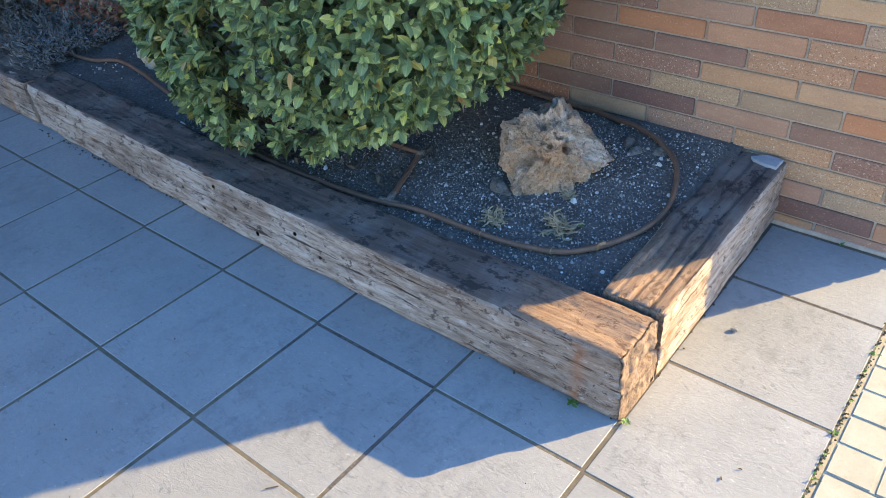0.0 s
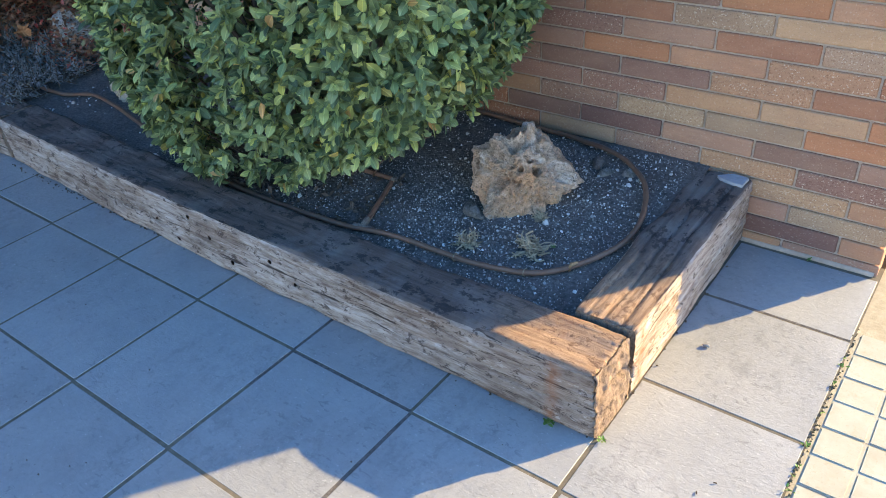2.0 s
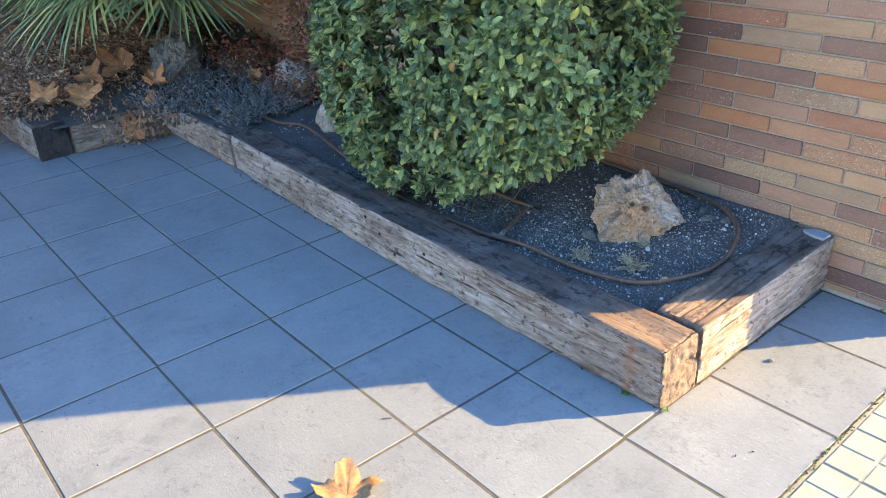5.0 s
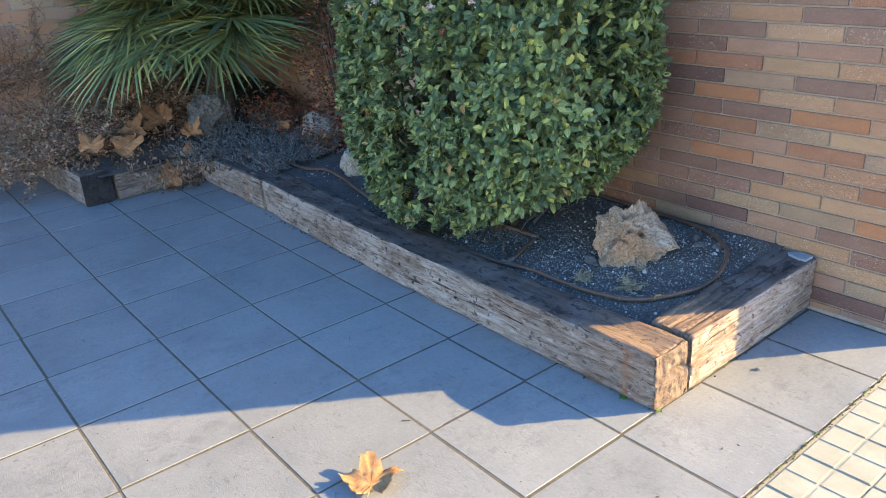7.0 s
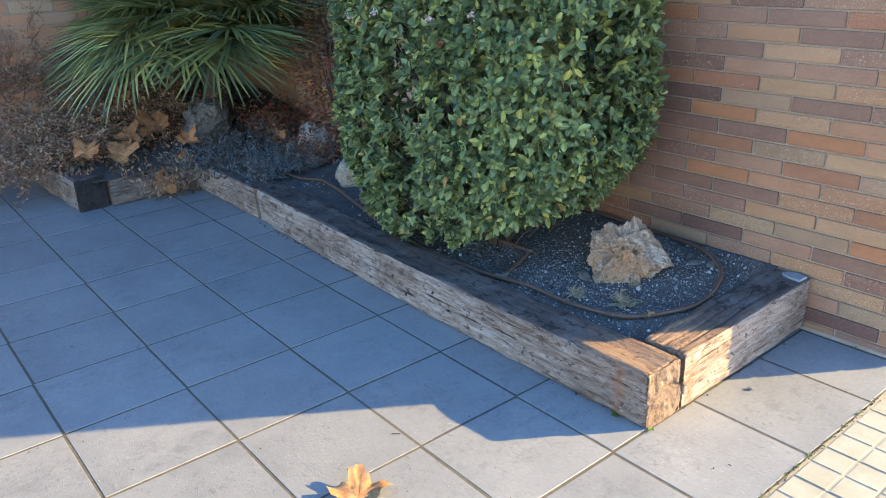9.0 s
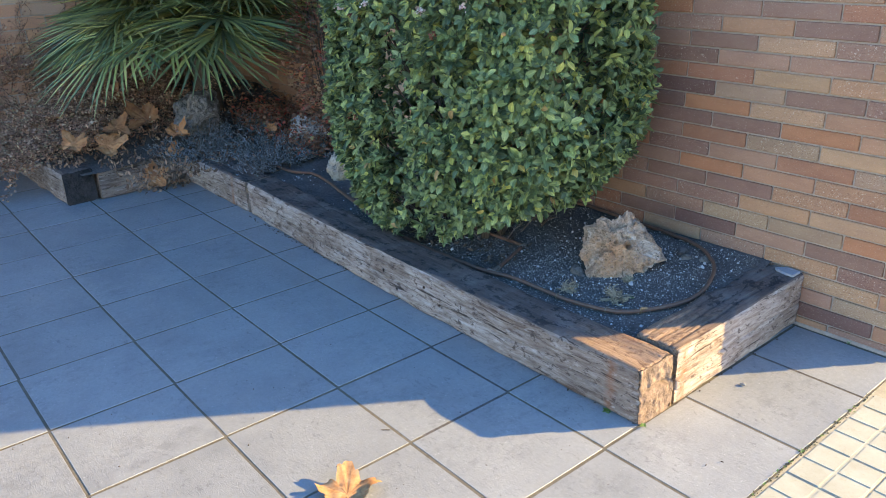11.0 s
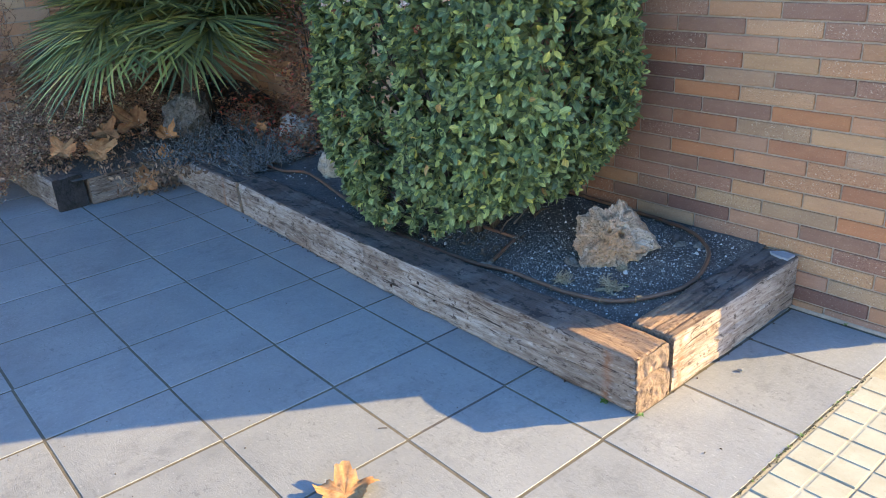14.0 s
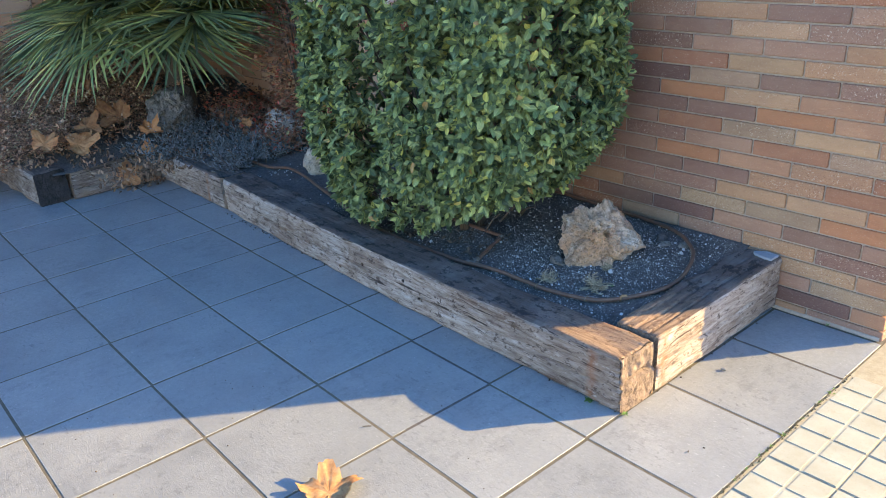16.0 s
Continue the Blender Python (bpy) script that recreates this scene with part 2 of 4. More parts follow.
def wood_side(name, rust=None, pale=1.0, brown_from=None):
    """Bleached sleeper flank: pale grey-pink fibres, brown weathered patches, dark specks and checks."""
    n = Nodes(name, 0.9, spec=0.15)
    grain = n.noise(1.0, 7, 0.7, (6.5, 34, 55), 0.5)
    fine = n.noise(1.0, 6, 0.72, (22, 90, 150), 0.4)
    c = n.ramp(grain, [(0.36, tuple(pale * v for v in (0.19, 0.13, 0.104))), (0.45, tuple(pale * v for v in (0.315, 0.24, 0.197))), (0.54, tuple(pale * v for v in (0.385, 0.305, 0.255))), (0.66, tuple(pale * v for v in (0.455, 0.38, 0.33)))])
    c = n.mix(n.ramp(fine, [(0.50, 0.0), (0.61, 0.5)]), c, (0.165, 0.108, 0.082))
    c = n.mix(n.ramp(n.noise(2.4, 7, 0.7, (0.9, 1, 1.8)), [(0.49, 0.0), (0.60, 0.75)]), c, n.mix(1.0, c, (0.55, 0.47, 0.42), "MULTIPLY"))
    if brown_from is not None:
        past = n.calc("ADD", n.calc("SUBTRACT", n.axis(0), brown_from), n.calc("MULTIPLY", n.calc("SUBTRACT", n.noise(5, 6, 0.75, (0.6, 1, 1.5)), 0.5), 2.6))
        c = n.mix(n.ramp(past, [(0.0, 0.0), (0.35, 0.6)]), c, n.mix(1.0, c, (0.55, 0.47, 0.42), "MULTIPLY"))
    c = n.mix(n.ramp(n.noise(30, 5, 0.8, (0.7, 1, 1.2)), [(0.56, 0.0), (0.60, 0.85)]), c, (0.07, 0.046, 0.036))
    c = n.mix(n.ramp(n.noise(42, 4, 0.7, (0.5, 1, 1.6)), [(0.60, 0.0), (0.66, 0.4)]), c, (0.54, 0.47, 0.42))
    c = n.mix(n.ramp(n.noise(1.0, 5, 0.7, (2.6, 26, 52), 0.4), [(0.61, 0.0), (0.63, 0.92)]), c, (0.045, 0.03, 0.024))
    if rust is not None:
        d = n.calc("ABSOLUTE", n.calc("SUBTRACT", n.calc("ADD", n.axis(0), n.calc("MULTIPLY", n.noise(14, 3), 0.03)), rust))
        c = n.mix(n.calc("MULTIPLY", n.ramp(d, [(0.004, 0.75), (0.028, 0.0)]), n.ramp(n.noise(22, 5, 0.7), [(0.35, 0.1), (0.6, 1.0)])), c, (0.27, 0.105, 0.05))
    n.colour(c)
    n.bump(grain, 0.3, 0.005)
    n.bump(fine, 0.5, 0.004)
    n.bump(n.noise(70, 5, 0.8), 0.5, 0.004)
    return n.m


def end_grain(name, tone):
    """Sawn end gone rough: broken fibres, dark checks, paler splinters."""
    n = Nodes(name, 0.92, spec=0.15)
    f, g = n.noise(1.0, 7, 0.8, (50, 45, 26), 0.6), n.noise(120, 5, 0.8)
    c = n.ramp(f, [(0.34, tuple(0.3 * v for v in tone)), (0.48, tone), (0.66, tuple(1.5 * v for v in tone))])
    c = n.mix(n.ramp(g, [(0.52, 0.0), (0.62, 0.7)]), c, tuple(0.4 * v for v in tone))
    n.colour(n.mix(n.ramp(n.noise(8, 5, 0.7), [(0.5, 0.0), (0.64, 0.6)]), c, tuple(1.7 * v for v in tone)))
    n.bump(f, 0.9, 0.010)
    n.bump(g, 0.7, 0.004)
    return n.m


def leaf_material(name, stops, rough=0.45, vein=0.0, trans=0.0, spec=0.4):
    """Foliage; vein lightens the midrib and folds the surface along it, by the leaf's own UV."""
    n = Nodes(name, rough, spec=spec)
    c = n.ramp(n.island(), stops)
    c = n.mix(n.ramp(n.noise(30, 3), [(0.35, 0.0), (0.7, 0.4)]), c, n.mix(1.0, c, (0.6, 0.62, 0.55), "MULTIPLY"))
    if vein:
        uv = n.t.nodes.new("ShaderNodeUVMap")
        sep = n.t.nodes.new("ShaderNodeSeparateXYZ")
        n.link(uv.outputs[0], sep.inputs[0])
        across = n.calc("ABSOLUTE", sep.outputs[1])
        c = n.mix(n.ramp(across, [(0.006, vein), (0.030, 0.0)]), c, n.mix(1.0, c, (1.9, 1.8, 1.7), "MULTIPLY"))
        ribs = n.calc("SINE", n.calc("MULTIPLY", n.calc("SUBTRACT", sep.outputs[0], n.calc("MULTIPLY", across, 0.9)), 44.0))
        n.bump(ribs, 0.25, 0.001)
    n.colour(c)
    if trans:
        tr = n.t.nodes.new("ShaderNodeBsdfTranslucent")
        n.link(c, tr.inputs["Color"])
        mx = n.t.nodes.new("ShaderNodeMixShader")
        mx.inputs[0].default_value = trans
        n.link(n.b.outputs[0], mx.inputs[1])
        n.link(tr.outputs[0], mx.inputs[2])
        n.link(mx.outputs[0], n.t.nodes["Material Output"].inputs["Surface"])
    return n.m


def rock_material(name, lo, mid, hi, warm):
    n = Nodes(name, 0.93, spec=0.15)
    f = n.noise(11, 8, 0.75, None, 0.8)
    c = n.ramp(f, [(0.34, lo), (0.48, mid), (0.64, hi)])
    c = n.mix(n.ramp(n.noise(4.2, 5, 0.6), [(0.47, 0.0), (0.58, 0.85)]), c, warm)
    c = n.mix(n.ramp(n.noise(70, 6, 0.8), [(0.54, 0.0), (0.62, 0.7)]), c, tuple(0.4 * v for v in mid))
    c = n.mix(n.ramp(n.noise(26, 6, 0.8, None, 1.5), [(0.35, 0.9), (0.42, 0.0)]), c, tuple(0.2 * v for v in mid))
    c = n.mix(n.ramp(n.noise(120, 4, 0.7), [(0.60, 0.0), (0.70, 0.6)]), c, hi)
    n.colour(c)
    n.bump(n.noise(30, 8, 0.8, None, 1.0), 1.0, 0.016)
    n.bump(n.noise(110, 6, 0.8), 0.7, 0.006)
    return n.m


TILE, CREAM, BRICK, BRICKS = tile_material(), cream_material(), brick_material(), brick_mass_material()
GROUT = plain("tile_grout", (0.10, 0.081, 0.058), (0.205, 0.17, 0.125), 45)
SANDY = plain("sandy_cement", (0.30, 0.245, 0.165), (0.44, 0.375, 0.27), 60, 0.9, 0.6, 0.004)
MORTAR = plain("wall_mortar", (0.36, 0.265, 0.205), (0.50, 0.39, 0.31), 70)
SOIL = plain("dark_garden_soil", (0.055, 0.046, 0.044), (0.20, 0.175, 0.16), 90, 0.95, 0.9, 0.008)
GRIT = leaf_material("grey_gravel", [(0.0, (0.08, 0.073, 0.068)), (0.5, (0.20, 0.183, 0.168)), (0.85, (0.34, 0.32, 0.30)), (1.0, (0.5, 0.48, 0.45))], 0.9)
CHIP = leaf_material("white_stone_chip", [(0.0, (0.22, 0.21, 0.20)), (0.6, (0.42, 0.40, 0.38)), (1.0, (0.70, 0.68, 0.65))], 0.85)
HOSE = plain("brown_hose_plastic", (0.14, 0.068, 0.045), (0.21, 0.11, 0.075), 35, 0.5, 0.15, 0.001)
RUSTY = plain("rusty_tie", (0.22, 0.12, 0.06), (0.40, 0.25, 0.14), 60)
LEAF = leaf_material("laurel_leaf", [(0.0, (0.05, 0.085, 0.045)), (0.35, (0.135, 0.20, 0.09)), (0.72, (0.235, 0.305, 0.125)), (0.94, (0.36, 0.415, 0.14)), (0.985, (0.52, 0.49, 0.13)), (1.0, (0.5, 0.27, 0.13))], 0.42, 0.55, 0.2, 0.4)
PALM = leaf_material("palm_blade", [(0.0, (0.125, 0.17, 0.092)), (0.5, (0.24, 0.295, 0.125)), (0.85, (0.42, 0.445, 0.155)), (1.0, (0.58, 0.53, 0.2))], 0.36, 0.0, 0.12)
JUNIPER = leaf_material("blue_juniper", [(0.0, (0.085, 0.105, 0.115)), (0.6, (0.165, 0.19, 0.20)), (1.0, (0.27, 0.29, 0.30))], 0.7)
CREEPER = leaf_material("dry_creeper_leaf", [(0.0, (0.22, 0.095, 0.058)), (0.5, (0.41, 0.20, 0.12)), (0.8, (0.52, 0.29, 0.18)), (0.93, (0.60, 0.43, 0.27)), (1.0, (0.22, 0.20, 0.08))], 0.7)
REDLEAF = leaf_material("reddish_shrub_leaf", [(0.0, (0.16, 0.085, 0.055)), (0.45, (0.31, 0.15, 0.09)), (0.75, (0.40, 0.175, 0.105)), (0.95, (0.55, 0.08, 0.055)), (1.0, (0.20, 0.20, 0.08))], 0.6)
LITTER = leaf_material("brown_leaf_litter", [(0.0, (0.11, 0.06, 0.04)), (0.6, (0.25, 0.135, 0.085)), (1.0, (0.38, 0.225, 0.14))], 0.8)
TWIG = plain("brown_twig", (0.07, 0.048, 0.035), (0.16, 0.115, 0.085), 90)
DEAD = leaf_material("dead_straw", [(0.0, (0.18, 0.13, 0.085)), (1.0, (0.42, 0.32, 0.21))], 0.85)
WEED = leaf_material("green_weed", [(0.0, (0.06, 0.16, 0.025)), (1.0, (0.16, 0.30, 0.06))], 0.5, trans=0.15)
ROCK = rock_material("orange_limestone", (0.29, 0.175, 0.115), (0.62, 0.42, 0.30), (0.80, 0.65, 0.53), (0.66, 0.345, 0.19))
PALE = rock_material("pale_limestone", (0.21, 0.20, 0.19), (0.38, 0.36, 0.34), (0.54, 0.52, 0.49), (0.42, 0.37, 0.31))
CHALKY = rock_material("warm_white_limestone", (0.34, 0.28, 0.22), (0.52, 0.45, 0.37), (0.66, 0.60, 0.53), (0.50, 0.38, 0.27))
DUSTY = rock_material("dusty_stone", (0.10, 0.088, 0.078), (0.20, 0.18, 0.16), (0.34, 0.31, 0.28), (0.24, 0.20, 0.165))
SLATE = plain("grey_slate_chip", (0.24, 0.25, 0.27), (0.38, 0.39, 0.41), 40)


def dry_leaf_material():
    """Crisp plane leaf, mottled; the object's colour tints each one."""
    n = Nodes("dry_plane_leaf", 0.75, spec=0.25)
    info = n.shift()
    c = n.ramp(n.noise(22, 6, 0.7), [(0.32, (0.27, 0.12, 0.055)), (0.46, (0.47, 0.235, 0.11)), (0.64, (0.60, 0.36, 0.19))])
    c = n.mix(1.0, c, info.outputs["Color"], "MULTIPLY")
    n.colour(n.mix(n.ramp(n.noise(70, 4, 0.7), [(0.58, 0.0), (0.66, 0.5)]), c, (0.16, 0.075, 0.04)))
    n.bump(n.noise(60, 4), 0.4, 0.002)
    return n.m


DRY = dry_leaf_material()

# ---- ground, paving ----
def flat_sheet(x0, x1, y0, y1, z):
    return [(x0, y0, z), (x1, y0, z), (x1, y1, z), (x0, y1, z)], [(0, 1, 2, 3)]


thing("ground", mesh_data("ground", *flat_sheet(-400, 400, -400, 400, -0.03), [GROUT]), "grey paved ground reaching to the horizon", "ground", kind="structure")
pavement = thing("pavement", mesh_data("pavement", *flat_sheet(-6.2, 1.331, -4.0, 2.2, -0.0016), [GROUT]), "grey slate-look square floor tiles with recessed joints", "pavement", kind="structure")
border = thing("pavement_cream", mesh_data("pavement_cream", *flat_sheet(1.331, 4.4, -4.0, 6.0, -0.0035), [SANDY]), "cream cement paving of small raised squares", "pavement", kind="structure")

# ---- planter timber ----
def sleeper_mesh(name, length, width, height, mats, seed, cracks=(), droop=0.0, wear=0.017, bow=0.0, ragged=0.0):
    """A weathered railway sleeper along x from 0, its front at y = 0, with rounded worn edges, grooves and drying cracks (side, height, depth)."""
    nx = max(12, int(length / 0.013))
    ny, nz = 34, 40
    def inset(y, z):
        """How far the weathered far end is eaten back: a jagged upper half over a proud lower one."""
        shelf = 0.105 + 0.012 * noise.noise(Vector((y * 22, seed, 0)))
        up = max(0.0, min(1.0, (z - shelf) / 0.008))
        lip = max(0.0, 1 - (height - z) / 0.018) ** 2 + 0.6 * max(0.0, 1 - y / 0.014) ** 2
        return ragged * (0.009 * up + 0.007 * lip + 0.005 * noise.noise(Vector((y * 34, z * 30, seed))) + 0.004 * noise.noise(Vector((y * 110, z * 60, seed))) + 0.003)

    ring = [(i / ny, 0.0, "b") for i in range(ny)] + [(1.0, k / nz, "k") for k in range(nz)] + [(1 - i / ny, 1.0, "t") for i in range(ny)] + [(0.0, 1 - k / nz, "f") for k in range(nz)]
    verts, faces = [], []
    for i in range(nx + 1):
        u = i / nx
        x = u * length
        for a, b, side in ring:
            y, z = a * width, b * height
            q = Vector((x * 1.6 + seed * 7.1, y * 9, z * 9))
            big = noise.noise(q) * 0.008 + noise.noise(Vector((x * 5 + seed, y * 16, z * 16))) * 0.004
            groove = noise.noise(Vector((x * 9 + seed * 3, y * 75, z * 75))) * 0.0055 + noise.noise(Vector((x * 38 + seed, y * 50, z * 50))) * 0.003
            groove *= 0.45 if side == "t" else 0.65
            ny_ = -1 if side == "f" else (1 if side == "k" else 0)
            nz_ = 1 if side == "t" else (-1 if side == "b" else 0)
            # worn edges
            ey, ez = min(y, width - y), min(z, height - z)
            r = wear * (1.0 + 1.3 * noise.noise(Vector((x * 6 + seed * 5, a * 3, b * 3))))
            cut = 0.0
            if ey < r and ez < r:
                cut = r - math.hypot(r - ey, r - ez)
                cut = min(cut, 0.0)
            cy = (1 if y > width / 2 else -1) * cut * 0.7
            cz = (1 if z > height / 2 else -1) * cut * 0.7
            d = big + groove
            for cs, ch, depth in cracks:
                if cs == side:
                    h = ch + 0.012 * noise.noise(Vector((x * 4 + seed, ch * 30, 0))) + 0.004 * noise.noise(Vector((x * 23, ch * 30, 3)))
                    pos = z if side in "fk" else y
                    w = max(0.0, 1 - abs(pos - h) / 0.0065)
                    d -= depth * w * (0.45 + 0.55 * noise.noise(Vector((x * 2.2 + seed, ch * 9, 5))) + 0.35)
            ends = min(x, length - x)
            er = 0.012
            if ends < er:
                d -= 0.30 * (er - ends)
            px = x
            worn = max(0.0, 1 - (length - x) / 0.09) if ragged else 0.0
            if worn:
                px -= inset(y, z) * worn * worn
                d += worn * ragged * (0.0025 * noise.noise(Vector((x * 60, y * 60, z * 60 + seed))) + 0.003 * noise.noise(Vector((x * 120, y * 150, z * 150))) - 0.001)
            verts.append((px, y + ny_ * d + cy + bow * math.sin(math.pi * u), z + (nz_ * d if nz_ > 0 else 0) + cz - droop * u))
    n = len(ring)
    mat_of = []
    for i in range(nx):
        for k in range(n):
            a, b = i * n + k, i * n + (k + 1) % n
            faces.append((a, a + n, b + n, b))
            mat_of.append(0 if ring[k][2] == "t" and ring[(k + 1) % n][2] in "tf" else 1)
    # end faces as a grid between opposite sides
    for i in (0, nx):
        o = i * n
        grid = {}
        for k, (a, b, s) in enumerate(ring):
            grid[(round(a * ny), round(b * nz))] = o + k
        for gy in range(1, ny):
            for gz in range(1, nz):
                y, z = gy / ny * width, gz / nz * height
                dx = noise.noise(Vector((y * 60, z * 30, seed + i))) * 0.004 + noise.noise(Vector((y * 14, z * 10, seed + i))) * 0.007
                for cs, ch, depth in cracks:
                    if cs == ("e" if i else "s"):
                        dx += (-1 if i else 1) * depth * max(0, 1 - abs(z - ch - 0.02 * math.sin(y * 16)) / 0.009)
                dx *= min(1.0, min(gy, ny - gy, gz, nz - gz) / 3)
                if i:
                    dx -= inset(y, z)
                verts.append(((length if i else 0.0) + dx, y, z - (droop if i else 0)))
                grid[(gy, gz)] = len(verts) - 1
        for gy in range(ny):
            for gz in range(nz):
                q = (grid[(gy, gz)], grid[(gy + 1, gz)], grid[(gy + 1, gz + 1)], grid[(gy, gz + 1)])
                faces.append(q if i else q[::-1])
                mat_of.append(2)
    me = mesh_data(name, verts, faces, mats)
    me.polygons.foreach_set("material_index", mat_of)
    me.polygons.foreach_set("use_smooth", [True] * len(faces))
    return me


def drill(ob, spots, radius, depth):
    """Bolt holes into the front face, at (x, z) along it."""
    bm = bmesh.new()
    for x, z in spots:
        r = bmesh.ops.create_cone(bm, cap_ends=True, segments=14, radius1=radius, radius2=radius, depth=depth * 2, matrix=pose(x, 0, z, 90, 0, 0))
    cutter = new("cutter", bm_data("cutter", bm, [HOLE]))
    cutter.matrix_world = ob.matrix_basis
    mod = ob.modifiers.new("holes", "BOOLEAN")
    mod.operation, mod.object, mod.solver, mod.material_mode = "DIFFERENCE", cutter, "EXACT", "TRANSFER"
    bpy.context.view_layer.update()
    dg = bpy.context.evaluated_depsgraph_get()
    me = bpy.data.meshes.new_from_object(ob.evaluated_get(dg))
    ob.modifiers.clear()
    ob.data = me
    bpy.data.objects.remove(cutter)


HOLE = plain("old_bolt_hole", (0.02, 0.015, 0.012), (0.04, 0.03, 0.025), 80)
END = end_grain("sleeper_end_grain", (0.22, 0.15, 0.112))
DARK_END = end_grain("tarred_end_grain", (0.035, 0.032, 0.032))
long_mats = [wood_top("sleeper_top", 2.56), wood_side("sleeper_side", 2.82, 1.0, 2.0), END]
sleeper = thing("sleeper", sleeper_mesh("sleeper", 2.93, 0.185, 0.207, long_mats, 1.0, [("f", 0.085, 0.017), ("f", 0.15, 0.005), ("e", 0.10, 0.02)], bow=-0.030, ragged=1.0),
                "long weathered railway sleeper with bleached side and bolt holes", "sleeper", group="planter sleepers")
sleeper.matrix_basis = pose(-2.026, 1.128, 0.0, 0, 0, -1.25)
drill(sleeper, [(1.172, 0.093), (1.367, 0.160), (1.281, 0.045), (1.474, 0.113), (1.583, 0.055), (1.784, 0.131), (1.885, 0.081)], 0.0082, 0.06)

# top painted darker past 0.36, where the building's shadow begins
short_mats = [wood_top("cross_sleeper_top", 0.36, -1.0), wood_side("cross_sleeper_side", 0.055, 0.95), END]
cross = thing("sleeper", sleeper_mesh("sleeper_cross", 0.87, 0.18, 0.222, short_mats, 2.0, [("f", 0.10, 0.016), ("t", 0.05, 0.010), ("t", 0.095, 0.008), ("t", 0.14, 0.006), ("s", 0.11, 0.01)], droop=-0.014),
              "short brown railway sleeper with rust streak, butting against the brick wall", "sleeper", group="planter sleepers")
cross.matrix_basis = pose(0.907, 1.259, 0.0, 0, 0, 90)

far_mats = [wood_top("far_sleeper_top", 5.0), wood_side("far_sleeper_side", 0.87), END]
far = thing("sleeper", sleeper_mesh("sleeper_far", 1.052, 0.18, 0.20, far_mats, 3.0, [("f", 0.12, 0.010), ("f", 0.06, 0.006), ("t", 0.08, 0.008)], ragged=0.6),
            "grey railway sleeper with split end under blue juniper", "sleeper", group="planter sleepers")
far.matrix_basis = pose(-3.105, 1.142, 0.0, 0, 0, -0.8)

stub_mats = [wood_top("stub_top", 5.0), wood_side("stub_side", None, 0.9), DARK_END]
stub = thing("sleeper", sleeper_mesh("sleeper_stub", 1.15, 0.20, 0.215, stub_mats, 4.0, [("f", 0.12, 0.006)], wear=0.03),
             "sleeper with black tarred cut end beside the creeper", "sleeper", group="planter sleepers")
stub.matrix_basis = pose(-4.17, 0.30, 0.0, 0, 0, 1.8)
lean_mats = [wood_side("lean_top", None, 0.75), wood_side("lean_side", None, 0.55), END]
lean = thing("sleeper", sleeper_mesh("sleeper_lean", 0.60, 0.20, 0.19, lean_mats, 5.0, [("t", 0.1, 0.01), ("f", 0.07, 0.012)], wear=0.035, droop=0.0),
             "rotten grey sleeper sunk under dry leaves", "sleeper", group="planter sleepers")
lean.matrix_basis = pose(-2.995, 0.553, 0.0, 0, 0, 91)

# ---- soil ----
def soil_z(x, y):
    """Height of the soil in the beds."""
    base = 0.172 + 0.066 * max(0.0, min(1.0, (y - 1.25) / 0.88))
    mound = 0.22 * max(0.0, min(1.0, (-2.75 - x) / 1.0)) * max(0.0, min(1.0, (y - 0.25) / 0.9))
    return base + mound + 0.010 * noise.noise(Vector((x * 4, y * 4, 0))) + 0.004 * noise.noise(Vector((x * 17, y * 17, 2)))


def soil_patch(name, x0, x1, y0, y1, step):
    nx, ny = int((x1 - x0) / step), int((y1 - y0) / step)
    v = [(x0 + (x1 - x0) * i / nx, y0 + (y1 - y0) * j / ny, 0) for j in range(ny + 1) for i in range(nx + 1)]
    v = [(x, y, soil_z(x, y)) for x, y, _ in v]
    f = [(j * (nx + 1) + i, j * (nx + 1) + i + 1, (j + 1) * (nx + 1) + i + 1, (j + 1) * (nx + 1) + i) for j in range(ny) for i in range(nx)]
    return mesh_data(name, v, f, [SOIL], True)


thing("soil", soil_patch("soil", -2.98, 0.76, 1.22, 2.15, 0.025), "dark damp garden soil in the raised bed", "soil", kind="stuff")
thing("soil", soil_patch("soil_far", -4.5, -2.98, 0.45, 2.15, 0.05), "dark soil mounded under creeping plants", "soil", kind="stuff")


def pebble_shape(seed):
    bm = bmesh.new()
    bmesh.ops.create_icosphere(bm, subdivisions=1, radius=1.0)
    r = random.Random(seed)
    for v in bm.verts:
        v.co *= r.uniform(0.7, 1.15)
    vs, fs = [tuple(v.co) for v in bm.verts], [tuple(x.index for x in f.verts) for f in bm.faces]
    bm.free()
    return vs, fs


def pebbles(count, region, size, seed, sink=0.25):
    g = np.random.default_rng(seed)
    x0, x1, y0, y1 = region
    mats = []
    for _ in range(count):
        x, y = g.uniform(x0, x1), g.uniform(y0, y1)
        dens = noise.noise(Vector((x * 2.2 + 5, y * 2.2, seed)))
        if g.random() > 0.6 + dens * 0.9 + (0.35 if x > 0.05 else 0.0):
            continue
        s = size * math.exp(g.normal(0, 0.38))
        rot = np.array(Euler(g.uniform(0, 6.28, 3)).to_matrix()) @ np.diag(g.uniform(0.6, 1.15, 3))
        mats.append(place((x, y, soil_z(x, y) + s * sink), rot, s))
    return scatter(*pebble_shape(seed), mats)


